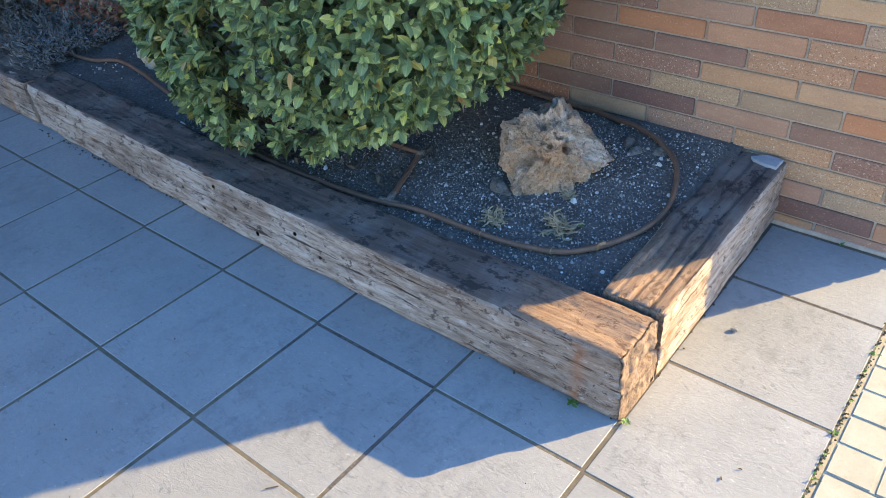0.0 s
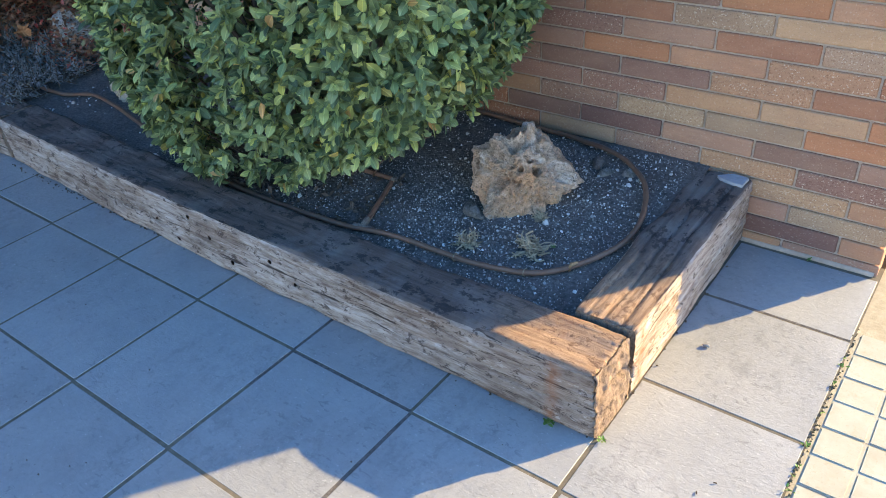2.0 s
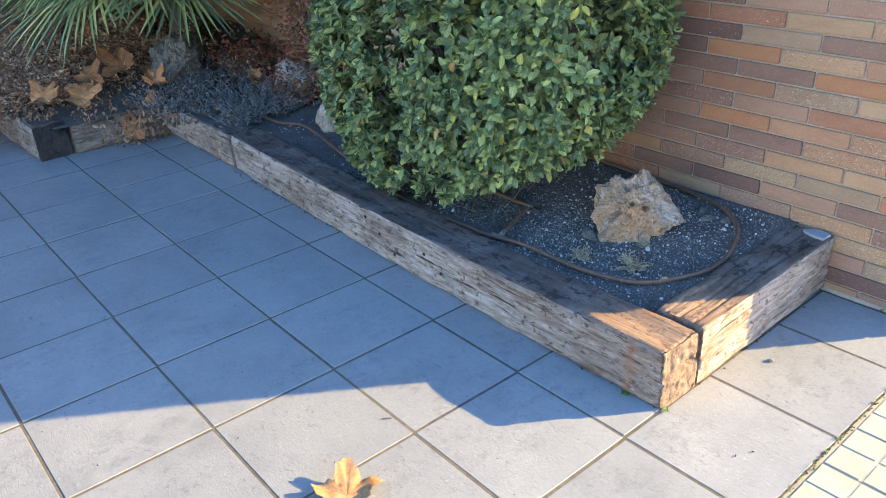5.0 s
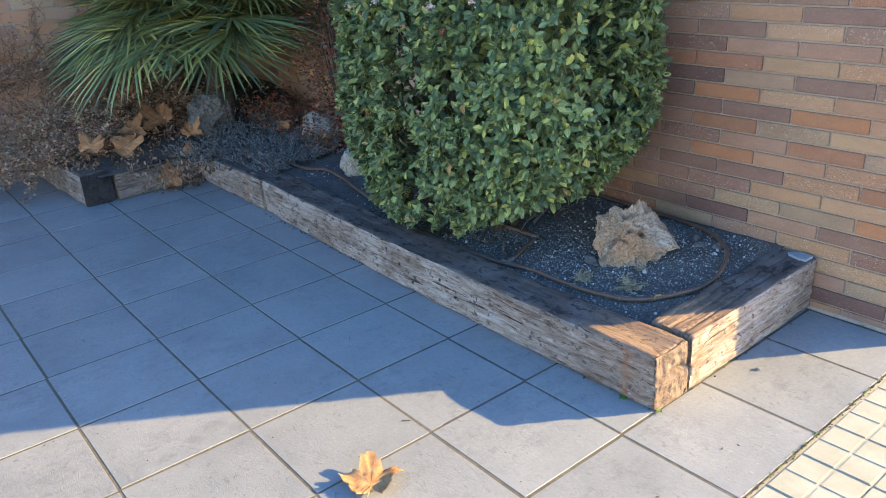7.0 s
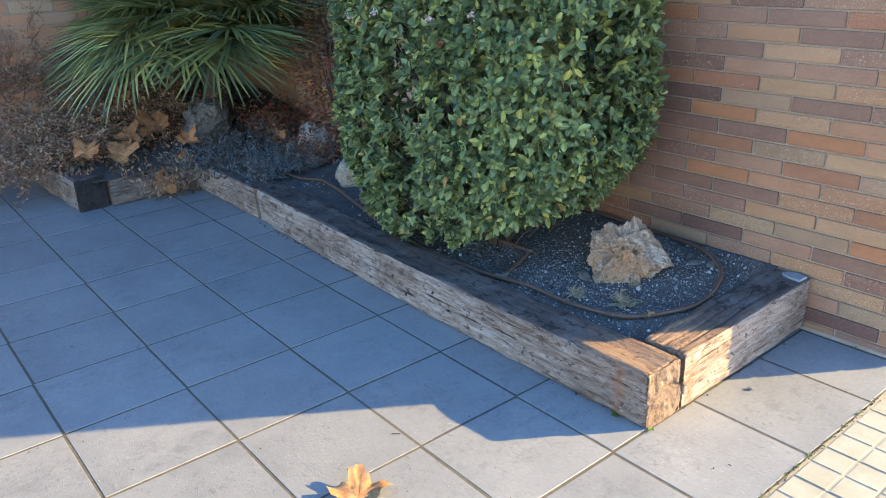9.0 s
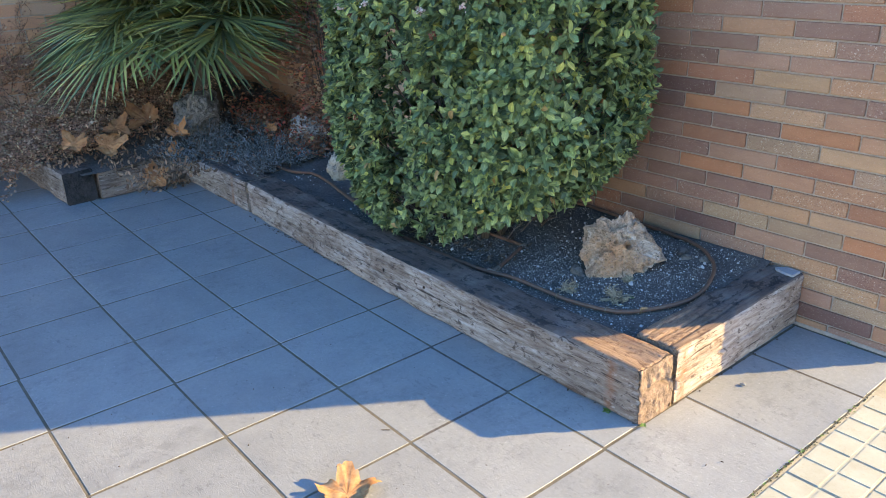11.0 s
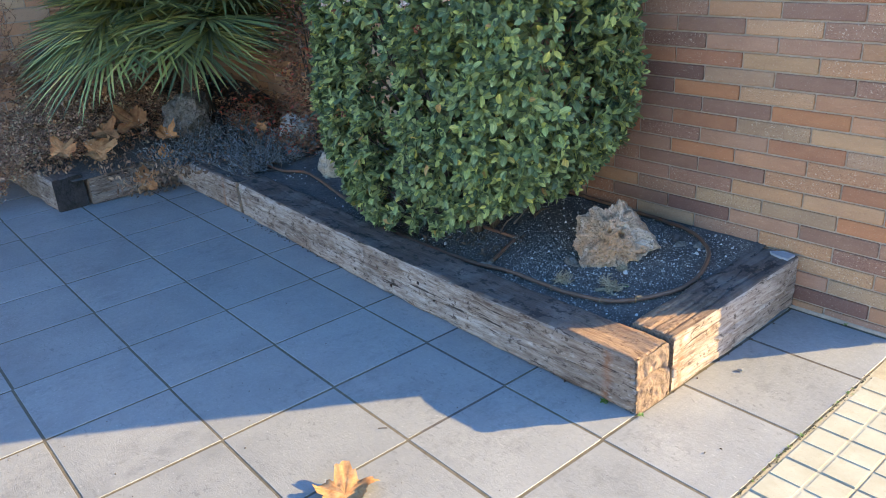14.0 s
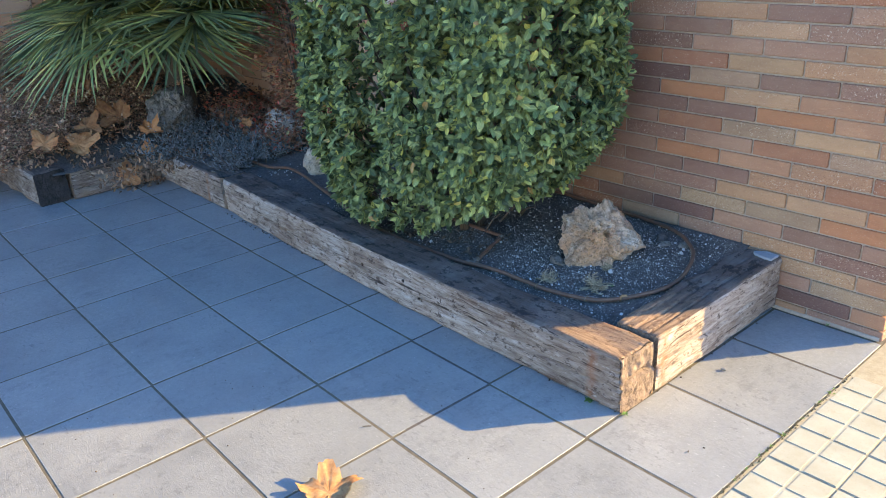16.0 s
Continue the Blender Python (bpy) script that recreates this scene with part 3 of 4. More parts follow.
thing("gravel", mesh_data("gravel", *pebbles(30000, (-1.2, 0.72, 1.27, 2.12), 0.0021, 3), [GRIT]), "fine grey gravel strewn on the dark soil", "gravel", kind="stuff")
thing("gravel_white", mesh_data("gravel_white", *pebbles(1250, (-2.0, 0.71, 1.28, 2.11), 0.0040, 5), [CHIP]), "scattered white stone chips on the dark soil", "gravel", kind="stuff")
tagged(bpy.data.objects["gravel_white"]).name = "gravel"

# ---- rocks ----
def rock_mesh(name, size, mat, seed, pits=1.0, sub=5, angular=0.25, cut=None, deep=()):
    """A porous limestone: a sphere cut by planes, then ridged, fluted and pitted."""
    bm = bmesh.new()
    bmesh.ops.create_icosphere(bm, subdivisions=sub, radius=1.0)
    r = random.Random(seed)
    planes = cut or [(Vector((r.gauss(0, 1), r.gauss(0, 1), r.gauss(0, 1))).normalized(), r.uniform(0.62, 0.9)) for _ in range(9)]
    sv = Vector(size)
    off = Vector((seed * 1.7, seed * 0.3, 2.0))
    for v in bm.verts:
        d = v.co.normalized()
        rad = 1.0
        for n, h in planes:
            c = d.dot(n)
            if c > 0.05:
                rad = min(rad, h / c)
        q = d * rad
        rad *= 1 + angular * 0.4 * noise.noise(d * 2.1 + off)
        if pits > 0.5:
            ridge = noise.ridged_multi_fractal(q * 2.6 + off, 0.9, 2.2, 5, 1.0, 2.0)
            rad += 0.105 * pits * (ridge - 1.1)
            flute = noise.noise(Vector((q.dot(FLUTE) * 2.0, q.dot(FLUTE.cross(AX_F)) * 8.0, q.dot(AX_F) * 6.0)) + off)
            rad -= 0.12 * pits * max(0.0, flute) ** 0.8
            cell = noise.voronoi(q * 8.5 + off)[0][0]
            rad -= 0.17 * max(0.0, 1 - cell / 0.36) ** 0.8 * max(0.0, 0.75 + 1.2 * noise.noise(q * 3 + off))
            cell = noise.voronoi(q * 19 + off)[0][0]
            rad -= 0.06 * max(0.0, 1 - cell / 0.36) ** 0.7
        else:
            rad += 0.10 * noise.noise(d * 4 + off) + 0.05 * noise.noise(d * 9 + off)
        for n, w, h in deep:
            a = (d - n).length / (w * (1 + 0.35 * noise.noise(d * 9 + off)))
            if a < 1:
                rad -= h * (1 - a * a) ** 0.45
        v.co = Vector((d.x * rad * sv.x, d.y * rad * sv.y, d.z * rad * sv.z))
    return bm_data(name, bm, [mat], True)


# a broken block: facets as (right, up, front, distance) of its broad side
AX_R, AX_U, AX_F = Vector((0.855, 0.518, 0.0)), Vector((-0.243, 0.402, 0.881)), Vector((0.457, -0.754, 0.47))
FLUTE = AX_R * 0.55 - AX_U * 0.83
FACETS = [(0.75, 0.66, 0.1, 0.47), (-0.38, 0.92, 0.05, 0.60), (-1, 0.05, 0.1, 0.69), (-0.8, -0.6, 0, 0.70), (0.1, -1, 0.1, 0.58), (0.65, -0.76, 0.1, 0.53), (-0.45, 0.15, 0.9, 0.50), (0.45, 0.35, 0.8, 0.46), (0.1, -0.5, 0.85, 0.55), (0, 0, -1, 0.6)]
cut = [((AX_R * a + AX_U * b + AX_F * c).normalized(), d) for a, b, c, d in FACETS]
caves = [((AX_R * a + AX_U * b + AX_F * c).normalized(), w, h) for a, b, c, w, h in ((-0.70, -0.12, 0.70, 0.27, 0.36), (0.30, 0.10, 0.95, 0.17, 0.22), (0.2, -0.6, 0.75, 0.15, 0.09), (-0.30, 0.62, 0.7, 0.17, 0.10), (0.75, -0.1, 0.65, 0.13, 0.09), (0.5, 0.45, 0.75, 0.12, 0.08), (-0.15, -0.35, 0.93, 0.10, 0.06))]
thing("rock", rock_mesh("rock", (0.246, 0.246, 0.246), ROCK, 14, sub=7, angular=0.12, cut=cut, deep=caves), "large orange porous limestone rock on the soil", "rock", (0.290, 1.745, 0.270))
for nm, lo, size, rz, mat, text in (
        ("pale", (-1.72, 1.64, 0.25), (0.11, 0.10, 0.12), 20, CHALKY, "pale pitted limestone beside the clipped bush"),
        ("blue", (-2.50, 1.85, 0.27), (0.19, 0.14, 0.15), 10, PALE, "grey limestone boulder behind the juniper"),
        ("palm", (-3.15, 1.36, 0.42), (0.17, 0.22, 0.16), 40, DUSTY, "rounded grey boulder under the fan palm"),
        ("small", (0.205, 1.555, 0.198), (0.058, 0.030, 0.020), -20, DUSTY, "small flat pale stone on the gravel"),
        ("chip", (0.470, 1.955, 0.225), (0.042, 0.018, 0.014), 60, DUSTY, "small pale stone beside the rock"),
        ("chip", (0.545, 1.985, 0.228), (0.034, 0.02, 0.015), 10, DUSTY, "small pale stone beside the rock"),
        ("chip", (0.425, 1.99, 0.228), (0.035, 0.025, 0.025), 100, SOIL, "dark stone beside the limestone rock")):
    o = thing("rock", rock_mesh("rock_" + nm, size, mat, hash(nm) % 1 + len(text), 0.9 if max(size) > 0.1 else 0.3, 5 if max(size) > 0.1 else 3, 0.55), text, "rock", lo)
    o.rotation_euler = (0, 0, radians(rz))


def slab_mesh():
    bm = bmesh.new()
    vs = [bm.verts.new((x, y, 0)) for x, y in ((-0.045, -0.012), (-0.010, 0.028), (0.043, 0.030), (0.048, -0.028), (0.010, -0.032), (-0.030, -0.025))]
    f = bm.faces.new(vs)
    r = bmesh.ops.extrude_face_region(bm, geom=[f])
    bmesh.ops.translate(bm, vec=(0, 0, 0.012), verts=[e for e in r["geom"] if isinstance(e, bmesh.types.BMVert)])
    bmesh.ops.recalc_face_normals(bm, faces=bm.faces[:])
    bmesh.ops.bevel(bm, geom=bm.edges[:], offset=0.002, segments=1, affect="EDGES")
    return bm_data("slab", bm, [SLATE])


slab = thing("stone_chip", slab_mesh(), "flat bluish grey stone piece on the sleeper end", "stone", (0.848, 2.093, 0.234))
slab.rotation_euler = (0, 0, radians(-8))

# ---- drip hose ----
def hose_z(x, y):
    return soil_z(x, y) + 0.016


loop = [(-2.30, 1.44), (-2.04, 1.45), (-1.80, 1.50), (-1.30, 1.40), (-0.80, 1.30), (-0.54, 1.275), (-0.334, 1.270), (-0.149, 1.282), (0.022, 1.304), (0.15, 1.313), (0.295, 1.319), (0.445, 1.332), (0.552, 1.370), (0.632, 1.452),
        (0.690, 1.571), (0.700, 1.715), (0.655, 1.865), (0.585, 1.970), (0.465, 2.050), (0.30, 2.095), (0.11, 2.112), (-0.13, 2.118), (-0.28, 2.118), (-0.8, 2.10)]
path = [(p.x, p.y, hose_z(p.x, p.y)) for p in spline([(x, y, 0) for x, y in loop], 8)]
hose = thing("irrigation_hose", None, "brown plastic drip hose laid in a loop on the soil", "hose")
child("pipe", mesh_data("pipe", *tube(path, 0.0086, 10), [HOSE], True), hose)
branch = [(-0.05, 1.300, 0.192), (-0.10, 1.44, 0.200), (-0.148, 1.575, 0.207)]
child("branch_pipe", mesh_data("branch_pipe", *tube(spline(branch, 6), 0.0085, 10), [HOSE], True), hose)
child("branch_pipe", mesh_data("branch_pipe_b", *tube(spline([(-0.140, 1.582, 0.208), (-0.23, 1.578, 0.209), (-0.5, 1.575, 0.21)], 4), 0.0085, 10), [HOSE], True), hose)
for a, b in (((-0.085, 1.297, 0.192), (-0.015, 1.306, 0.192)), ((-0.052, 1.298, 0.193), (-0.068, 1.345, 0.195)), ((-0.145, 1.560, 0.207), (-0.149, 1.592, 0.208))):
    child("coupling", mesh_data("coupling", *tube([a, b], 0.0108, 10), [DUSTY], True), hose, "chalky grey pipe coupling")
tie = merge([tube([(0.618, 1.432, 0.176 + 0.02), (0.628, 1.425, 0.222)], 0.006, 5, 0.7), tube([(0.628, 1.425, 0.222), (0.634, 1.445, 0.218), (0.630, 1.462, 0.200)], 0.006, 5)])
child("tie", mesh_data("tie", *tie, [RUSTY]), hose, "rusty strap tie over the hose")
for x, y in ((0.30, 1.319), (0.52, 1.355)):
    ring_pts = [(x, y + 0.012 * math.cos(a), hose_z(x, y) + 0.012 * math.sin(a)) for a in np.linspace(0, 2 * math.pi, 11)]
    child("wire_tie", mesh_data("wire_tie", *tube(ring_pts, 0.0016, 5), [DEAD]), hose)

# ---- brick walls ----
TONES = {"t": (0.446, 0.221, 0.123), "s": (0.463, 0.249, 0.140), "O": (0.446, 0.180, 0.089), "r": (0.394, 0.164, 0.093), "p": (0.411, 0.213, 0.135), "m": (0.350, 0.180, 0.123), "o": (0.394, 0.234, 0.144), "b": (0.280, 0.144, 0.100), "d": (0.196, 0.098, 0.074)}
COURSE0 = 0.763 - 11 * BRICK_H      # top of the lowest joint line


def brick_mesh(length):
    bm = box_bm(length, 0.10, BRICK_H - JOINT, 0.0028, 1, (0, 0.05, 0))
    return bm_data("brick", bm, [BRICK])


def course_starts(k, x0):
    """Left ends of the bricks of course k (0 the lowest) from x0 to the corner."""
    first = 0.272 + (0.140 if k % 2 else 0.0)
    n = math.floor((x0 - first) / BRICK_L)
    out = []
    x = first + n * BRICK_L
    while x < CORNER_X - 0.03:
        out.append(x)
        x += BRICK_L
    return out


wall = thing("wall_main", bm_data("wall_main", box_bm(5.90, 4.0, 6.4, 0, 1, (-1.648, 2.009 + WALL_Y, 3.17)), [MORTAR]),
             "shaded building wall of long thin tan and brown bricks", "wall", kind="structure")
near_mesh = {}
pick = random.Random(5)
LOOKS = "tttrrppmmmmbbsO"
# tones course by course upwards, four bricks each from the one left of the bush-side joint to the corner
COURSES = ["tmpd", "tmpo", "bmts", "omtb", "bdpb", "mooO", "mmts", "bbtr", "mOtt", "bpro", "mros", "bbOt", "dOst", "dobm", "rrst", "bppt", "mbsm", "mtbp"]
bricks_near, bricks_far = [], []
for k in range(-1, 97):
    z = COURSE0 + (k + 0.5) * BRICK_H - JOINT / 2
    for j, x in enumerate(course_starts(k, -4.55)):
        xa, xb = x + JOINT / 2, min(x + BRICK_L - JOINT / 2, CORNER_X)
        if CORNER_X - xb < 0.09:
            xb = CORNER_X
        if xb - xa < 0.06:
            continue
        if xa > -0.95 and k < 21:
            bricks_near.append((k, xa, xb, z))
        else:
            bricks_far.append((xa, xb, z))


def box_arrays(xa, xb, ya, yb, za, zb):
    v = [(xa, ya, za), (xb, ya, za), (xb, yb, za), (xa, yb, za), (xa, ya, zb), (xb, ya, zb), (xb, yb, zb), (xa, yb, zb)]
    return v, [(0, 1, 5, 4), (1, 2, 6, 5), (2, 3, 7, 6), (3, 0, 4, 7), (4, 5, 6, 7), (3, 2, 1, 0)]


hb = (BRICK_H - JOINT) / 2
far_v, far_f = merge([box_arrays(a, b, WALL_Y + pick.uniform(-0.001, 0.001), WALL_Y + 0.1, z - hb, z + hb) for a, b, z in bricks_far])
tagged(child("bricks", mesh_data("bricks", far_v, far_f, [BRICKS]), wall, "upper and hidden courses of the brick wall"), kind="stuff")
# brick courses of the sunny return wall round the corner
ret = []
for k in range(0, 40):
    z = COURSE0 + (k + 0.5) * BRICK_H - JOINT / 2
    y = WALL_Y + (0.12 if k % 2 else 0.27)
    while y < 5.9:
        ret.append(box_arrays(CORNER_X - 0.1, CORNER_X + 0.0, y, y + BRICK_L - JOINT, z - hb, z + hb))
        y += BRICK_L
rv, rf = merge(ret)
tagged(child("bricks", mesh_data("bricks_return", rv, rf, [BRICKS]), wall), kind="stuff")
foot = [(-4.59 + 5.9 * i / 120, 0, 0) for i in range(121)]
fillet = merge([tube([(x, WALL_Y + 0.002 + 0.003 * noise.noise(Vector((x * 14, 0, 1))), 0.002) for x, _, _ in foot], 0.011, 6)])
child("mortar_fillet", mesh_data("mortar_fillet", *fillet, [MORTAR], True), wall, "rough mortar run along the foot of the wall")

# far wall with the creeper
WX = -4.45
wall_far = thing("wall_far", bm_data("wall_far", box_bm(0.4, 9.0, 4.0, 0, 1, (WX - 0.209, -2.3, 1.98)), [MORTAR]), "brick garden wall overgrown by a dry creeper", "wall", kind="structure")
fb = []
for k in range(0, 34):
    y = -6.8 + (0.0 if k % 2 else 0.155)
    z = 0.05 + k * 0.094
    while y < 2.1:
        fb.append(box_arrays(WX - 0.1, WX + pick.uniform(-0.002, 0.002), y, min(y + 0.298, WALL_Y - 0.004), z, z + 0.082))
        y += 0.31
fv, ff = merge(fb)
tagged(child("bricks", mesh_data("bricks_far_wall", fv, ff, [BRICKS]), wall_far), kind="stuff")

# ---- clipped bush ----
LEAF_V = [(0, 0, 0), (0.22, 0.215, 0.04), (0.33, 0, -0.02), (0.22, -0.215, 0.04), (0.60, 0.25, 0.035), (0.66, 0, -0.03), (0.60, -0.25, 0.035), (1.0, 0, -0.10), (0.87, 0.145, -0.02), (0.87, -0.145, -0.02)]
LEAF_F = [(0, 2, 1), (0, 3, 2), (1, 2, 5, 4), (2, 3, 6, 5), (4, 5, 7, 8), (5, 6, 9, 7)]
BX, BY = -0.465, 1.60


def bush_radius(z):
    """Half widths of the bush at height z, as a share of the full ones."""
    for (z0, r0), (z1, r1) in zip(BUSH[:-1], BUSH[1:]):
        if z0 <= z <= z1:
            return r0 + (r1 - r0) * (z - z0) / (z1 - z0)
    return 0.0


BUSH = [(0.20, 0.60), (0.28, 0.78), (0.42, 0.88), (0.60, 0.97), (0.80, 1.0), (1.25, 0.99), (1.50, 0.93), (1.62, 0.82), (1.70, 0.5), (1.72, 0.0)]
HX, HY = 0.735, 0.50


def bush_point(a, z, depth):
    c, s = math.cos(a), math.sin(a)
    e = 0.62
    rx = math.copysign(abs(c) ** e, c)
    ry = math.copysign(abs(s) ** e, s)
    r = bush_radius(min(1.715, max(0.205, z + 0.02 - 0.30 * max(0.0, min(1.0, (rx + 0.3) / 1.2)) * max(0.0, 1 - (z - 0.25) / 0.9) - 0.05 * max(0.0, s)))) * depth
    lump = 1 + 0.05 * noise.noise(Vector((rx * 3.1, ry * 3.1, z * 3.4))) + 0.03 * noise.noise(Vector((rx * 8, ry * 8, z * 8)))
    p = Vector((BX + HX * r * rx * lump, BY + HY * r * ry * lump, z))
    n = Vector((c / HX, s / HY, 0)).normalized()
    dr = (bush_radius(min(z + 0.03, 1.71)) - bush_radius(max(z - 0.03, 0.20))) / 0.06
    n = (n - Vector((0, 0, dr * 0.55))).normalized()
    return p, n


def bush_shoots(count, depth_lo, depth_hi, seed, leaves, size):
    r = random.Random(seed)
    mats = []
    for _ in range(count):
        a, z = r.uniform(0, 2 * math.pi), r.uniform(0.21, 1.71)
        if r.random() > 0.25 + bush_radius(z) * 0.75:
            continue
        p, n = bush_point(a, z, r.uniform(depth_lo, depth_hi))
        if p.z < 0.215 + 0.36 * max(0.0, min(1.0, (p.x + 0.45) / 0.8)) + 0.03 * r.random():
            continue
        if p.y > WALL_Y - 0.03:
            p.y = WALL_Y - 0.03 - r.random() * 0.05
        if noise.noise(p * 6.5) < -0.36 and depth_hi > 0.95:
            continue
        d = (n + Vector((r.gauss(0, 0.35), r.gauss(0, 0.35), 0.35 + r.gauss(0, 0.3)))).normalized()
        side = d.orthogonal().normalized()
        for i in range(leaves):
            spin = Matrix.Rotation(2.4 * i + r.uniform(-0.4, 0.4), 3, d)
            out = spin @ side
            open_ = r.uniform(0.55, 1.25) if i < leaves - 2 else r.uniform(0.15, 0.5)
            way = (d * math.cos(open_) + out * math.sin(open_) + Vector((0, 0, -0.22 * r.random()))).normalized()
            s = size * r.uniform(0.65, 1.2) * (0.7 if i >= leaves - 2 else 1.0)
            mats.append(place(p + d * (0.006 * i - 0.015), frame_to(way, d, r.gauss(0, 0.35)), s))
    return mats


def leafy(name, mats4):
    """Joined leaves, each with the same small UV map."""
    v, f = scatter(LEAF_V, LEAF_F, mats4)
    me = mesh_data(name, v - OFF, f, [LEAF])
    leaf_uv(me, len(mats4))
    return me


def leaf_uv(me, count):
    layer = me.uv_layers.new(name="UVMap")
    one = np.array([LEAF_V[i][:2] for q in LEAF_F for i in q], dtype=np.float32).ravel()
    layer.data.foreach_set("uv", np.tile(one, count))


bush = thing("bush", None, "clipped evergreen laurel-like bush with dense green leaves", "bush", (BX, BY, 0.19))
outer = bush_shoots(4700, 0.93, 1.035, 3, 7, 0.048)
inner = bush_shoots(3000, 0.70, 0.93, 4, 5, 0.050)
singles, rest = [], []
for m in outer:
    x, y, z = m[:3, 3]
    (singles if (-0.75 < x < -0.25 and y < 1.2 and 0.5 < z < 0.85 and len(singles) < 260) else rest).append(m)
OFF = np.array((BX, BY, 0.19))
tagged(child("crown", leafy("crown", rest + inner), bush), kind="stuff")
one_leaf = mesh_data("leaf", LEAF_V, LEAF_F, [LEAF])
leaf_uv(one_leaf, 1)
for m in singles:
    o = child("leaf", one_leaf, bush)
    mm = Matrix(m.tolist())
    mm.translation = mm.translation - Vector(OFF)
    o.matrix_basis = mm
stems = []
sr = random.Random(9)
for i in range(26):
    a = sr.uniform(0, 6.28)
    zt = sr.uniform(0.55, 1.5)
    end, _ = bush_point(a, zt, 0.72)
    foot = Vector((BX + 0.12 * math.cos(a), BY + 0.09 * math.sin(a), 0.17))
    mid = foot.lerp(end, 0.45) + Vector((0, 0, 0.15))
    child("stem", mesh_data("stem", *tube([q - Vector(OFF) for q in spline([foot, mid, end], 5)], 0.013, 6, 0.3), [TWIG], True), bush)
for i in range(160):
    a, zt = sr.uniform(0, 6.28), sr.uniform(0.3, 1.6)
    p1, n1 = bush_point(a, zt, 0.86)
    p0, _ = bush_point(a + sr.uniform(-0.2, 0.2), max(0.26, zt - 0.1), 0.7)
    stems.append(tube([p0 - Vector(OFF), p0.lerp(p1, 0.5) - Vector(OFF) + Vector((0, 0, 0.015)), p1 - Vector(OFF)], 0.0035, 4, 0.5))
tagged(child("branching", mesh_data("branching", *merge(stems), [TWIG], True), bush), kind="stuff")
PETAL = leaf_material("pink_white_bud", [(0.0, (0.55, 0.30, 0.28)), (1.0, (0.75, 0.66, 0.60))], 0.6)
SEED = leaf_material("reddish_seed_head", [(0.0, (0.22, 0.06, 0.04)), (1.0, (0.36, 0.12, 0.07))], 0.6)
for (a, z, mat, nm, text) in ((-1.95, 1.27, PETAL, "flower", "pinkish white flower cluster"), (-1.62, 1.30, PETAL, "flower", "pinkish white flower cluster"), (-1.42, 1.285, PETAL, "flower", "pinkish white flower cluster"), (-1.12, 1.31, PETAL, "flower", "pinkish white flower cluster"),
                              (-1.75, 1.24, SEED, "seed_head", "reddish faded seed head"), (-1.78, 0.80, SEED, "seed_head", "reddish faded seed head"), (-1.35, 1.20, SEED, "seed_head", "reddish faded seed head")):
    p, n = bush_point(a, z, 1.03)
    ms = [place(p - Vector(OFF) + Vector((sr.gauss(0, 0.011), sr.gauss(0, 0.008), sr.gauss(0, 0.008))), Euler((sr.random() * 6, sr.random() * 6, 0)).to_matrix(), sr.uniform(0.003, 0.005)) for _ in range(26)]
    child(nm, mesh_data(nm, *scatter(*pebble_shape(2), ms), [mat]), bush, text)

# ---- fan palm ----
def frond_mesh(seed):
    """A fan leaf: petiole from the origin along x, then a fan of folded blades."""
    r = random.Random(seed)
    pet = 0.36 + r.uniform(-0.08, 0.06)
    v, f = tube([(0, 0, 0), (pet * 0.5, 0, 0.02), (pet, 0, 0)], 0.008, 5, 0.6)
    pieces = [(v, f)]
    n = 40
    h = (0.40, 0.60, 0.80, 0.28)[seed % 4]
    for i in range(n):
        a = math.radians(-112 + 224 * i / (n - 1)) + r.gauss(0, 0.02)
        ln = 0.60 * (1 - 0.22 * (abs(a) / 2.0) ** 2) * r.uniform(0.92, 1.06)
        droop = r.uniform(0.0, 0.06)
        cup = 0.10 * math.cos(a)
        pts = []
        for t, w in ((0.0, 0.003), (0.3, 0.0095), (0.55, 0.0100), (0.8, 0.0065), (1.0, 0.0010)):
            x, y = pet + ln * t * math.cos(a), ln * t * math.sin(a)
            z = cup * t - droop * t * t * t * 1.2
            nx, ny = -math.sin(a), math.cos(a)
            pts += [(x + nx * w, y + ny * w, z + w * 0.55), (x, y, z - w * 0.45), (x - nx * w, y - ny * w, z + w * 0.55)]
        pts = [(pet + (x - pet) * math.cos(h) + z * math.sin(h), y, z * math.cos(h) - (x - pet) * math.sin(h)) for x, y, z in pts]
        fs = []
        for k in range(4):
            o = 3 * k
            fs += [(o, o + 1, o + 4, o + 3), (o + 1, o + 2, o + 5, o + 4)]
        pieces.append((pts, fs))
    v, f = merge(pieces)
    return mesh_data("frond", v, f, [PALM], True)


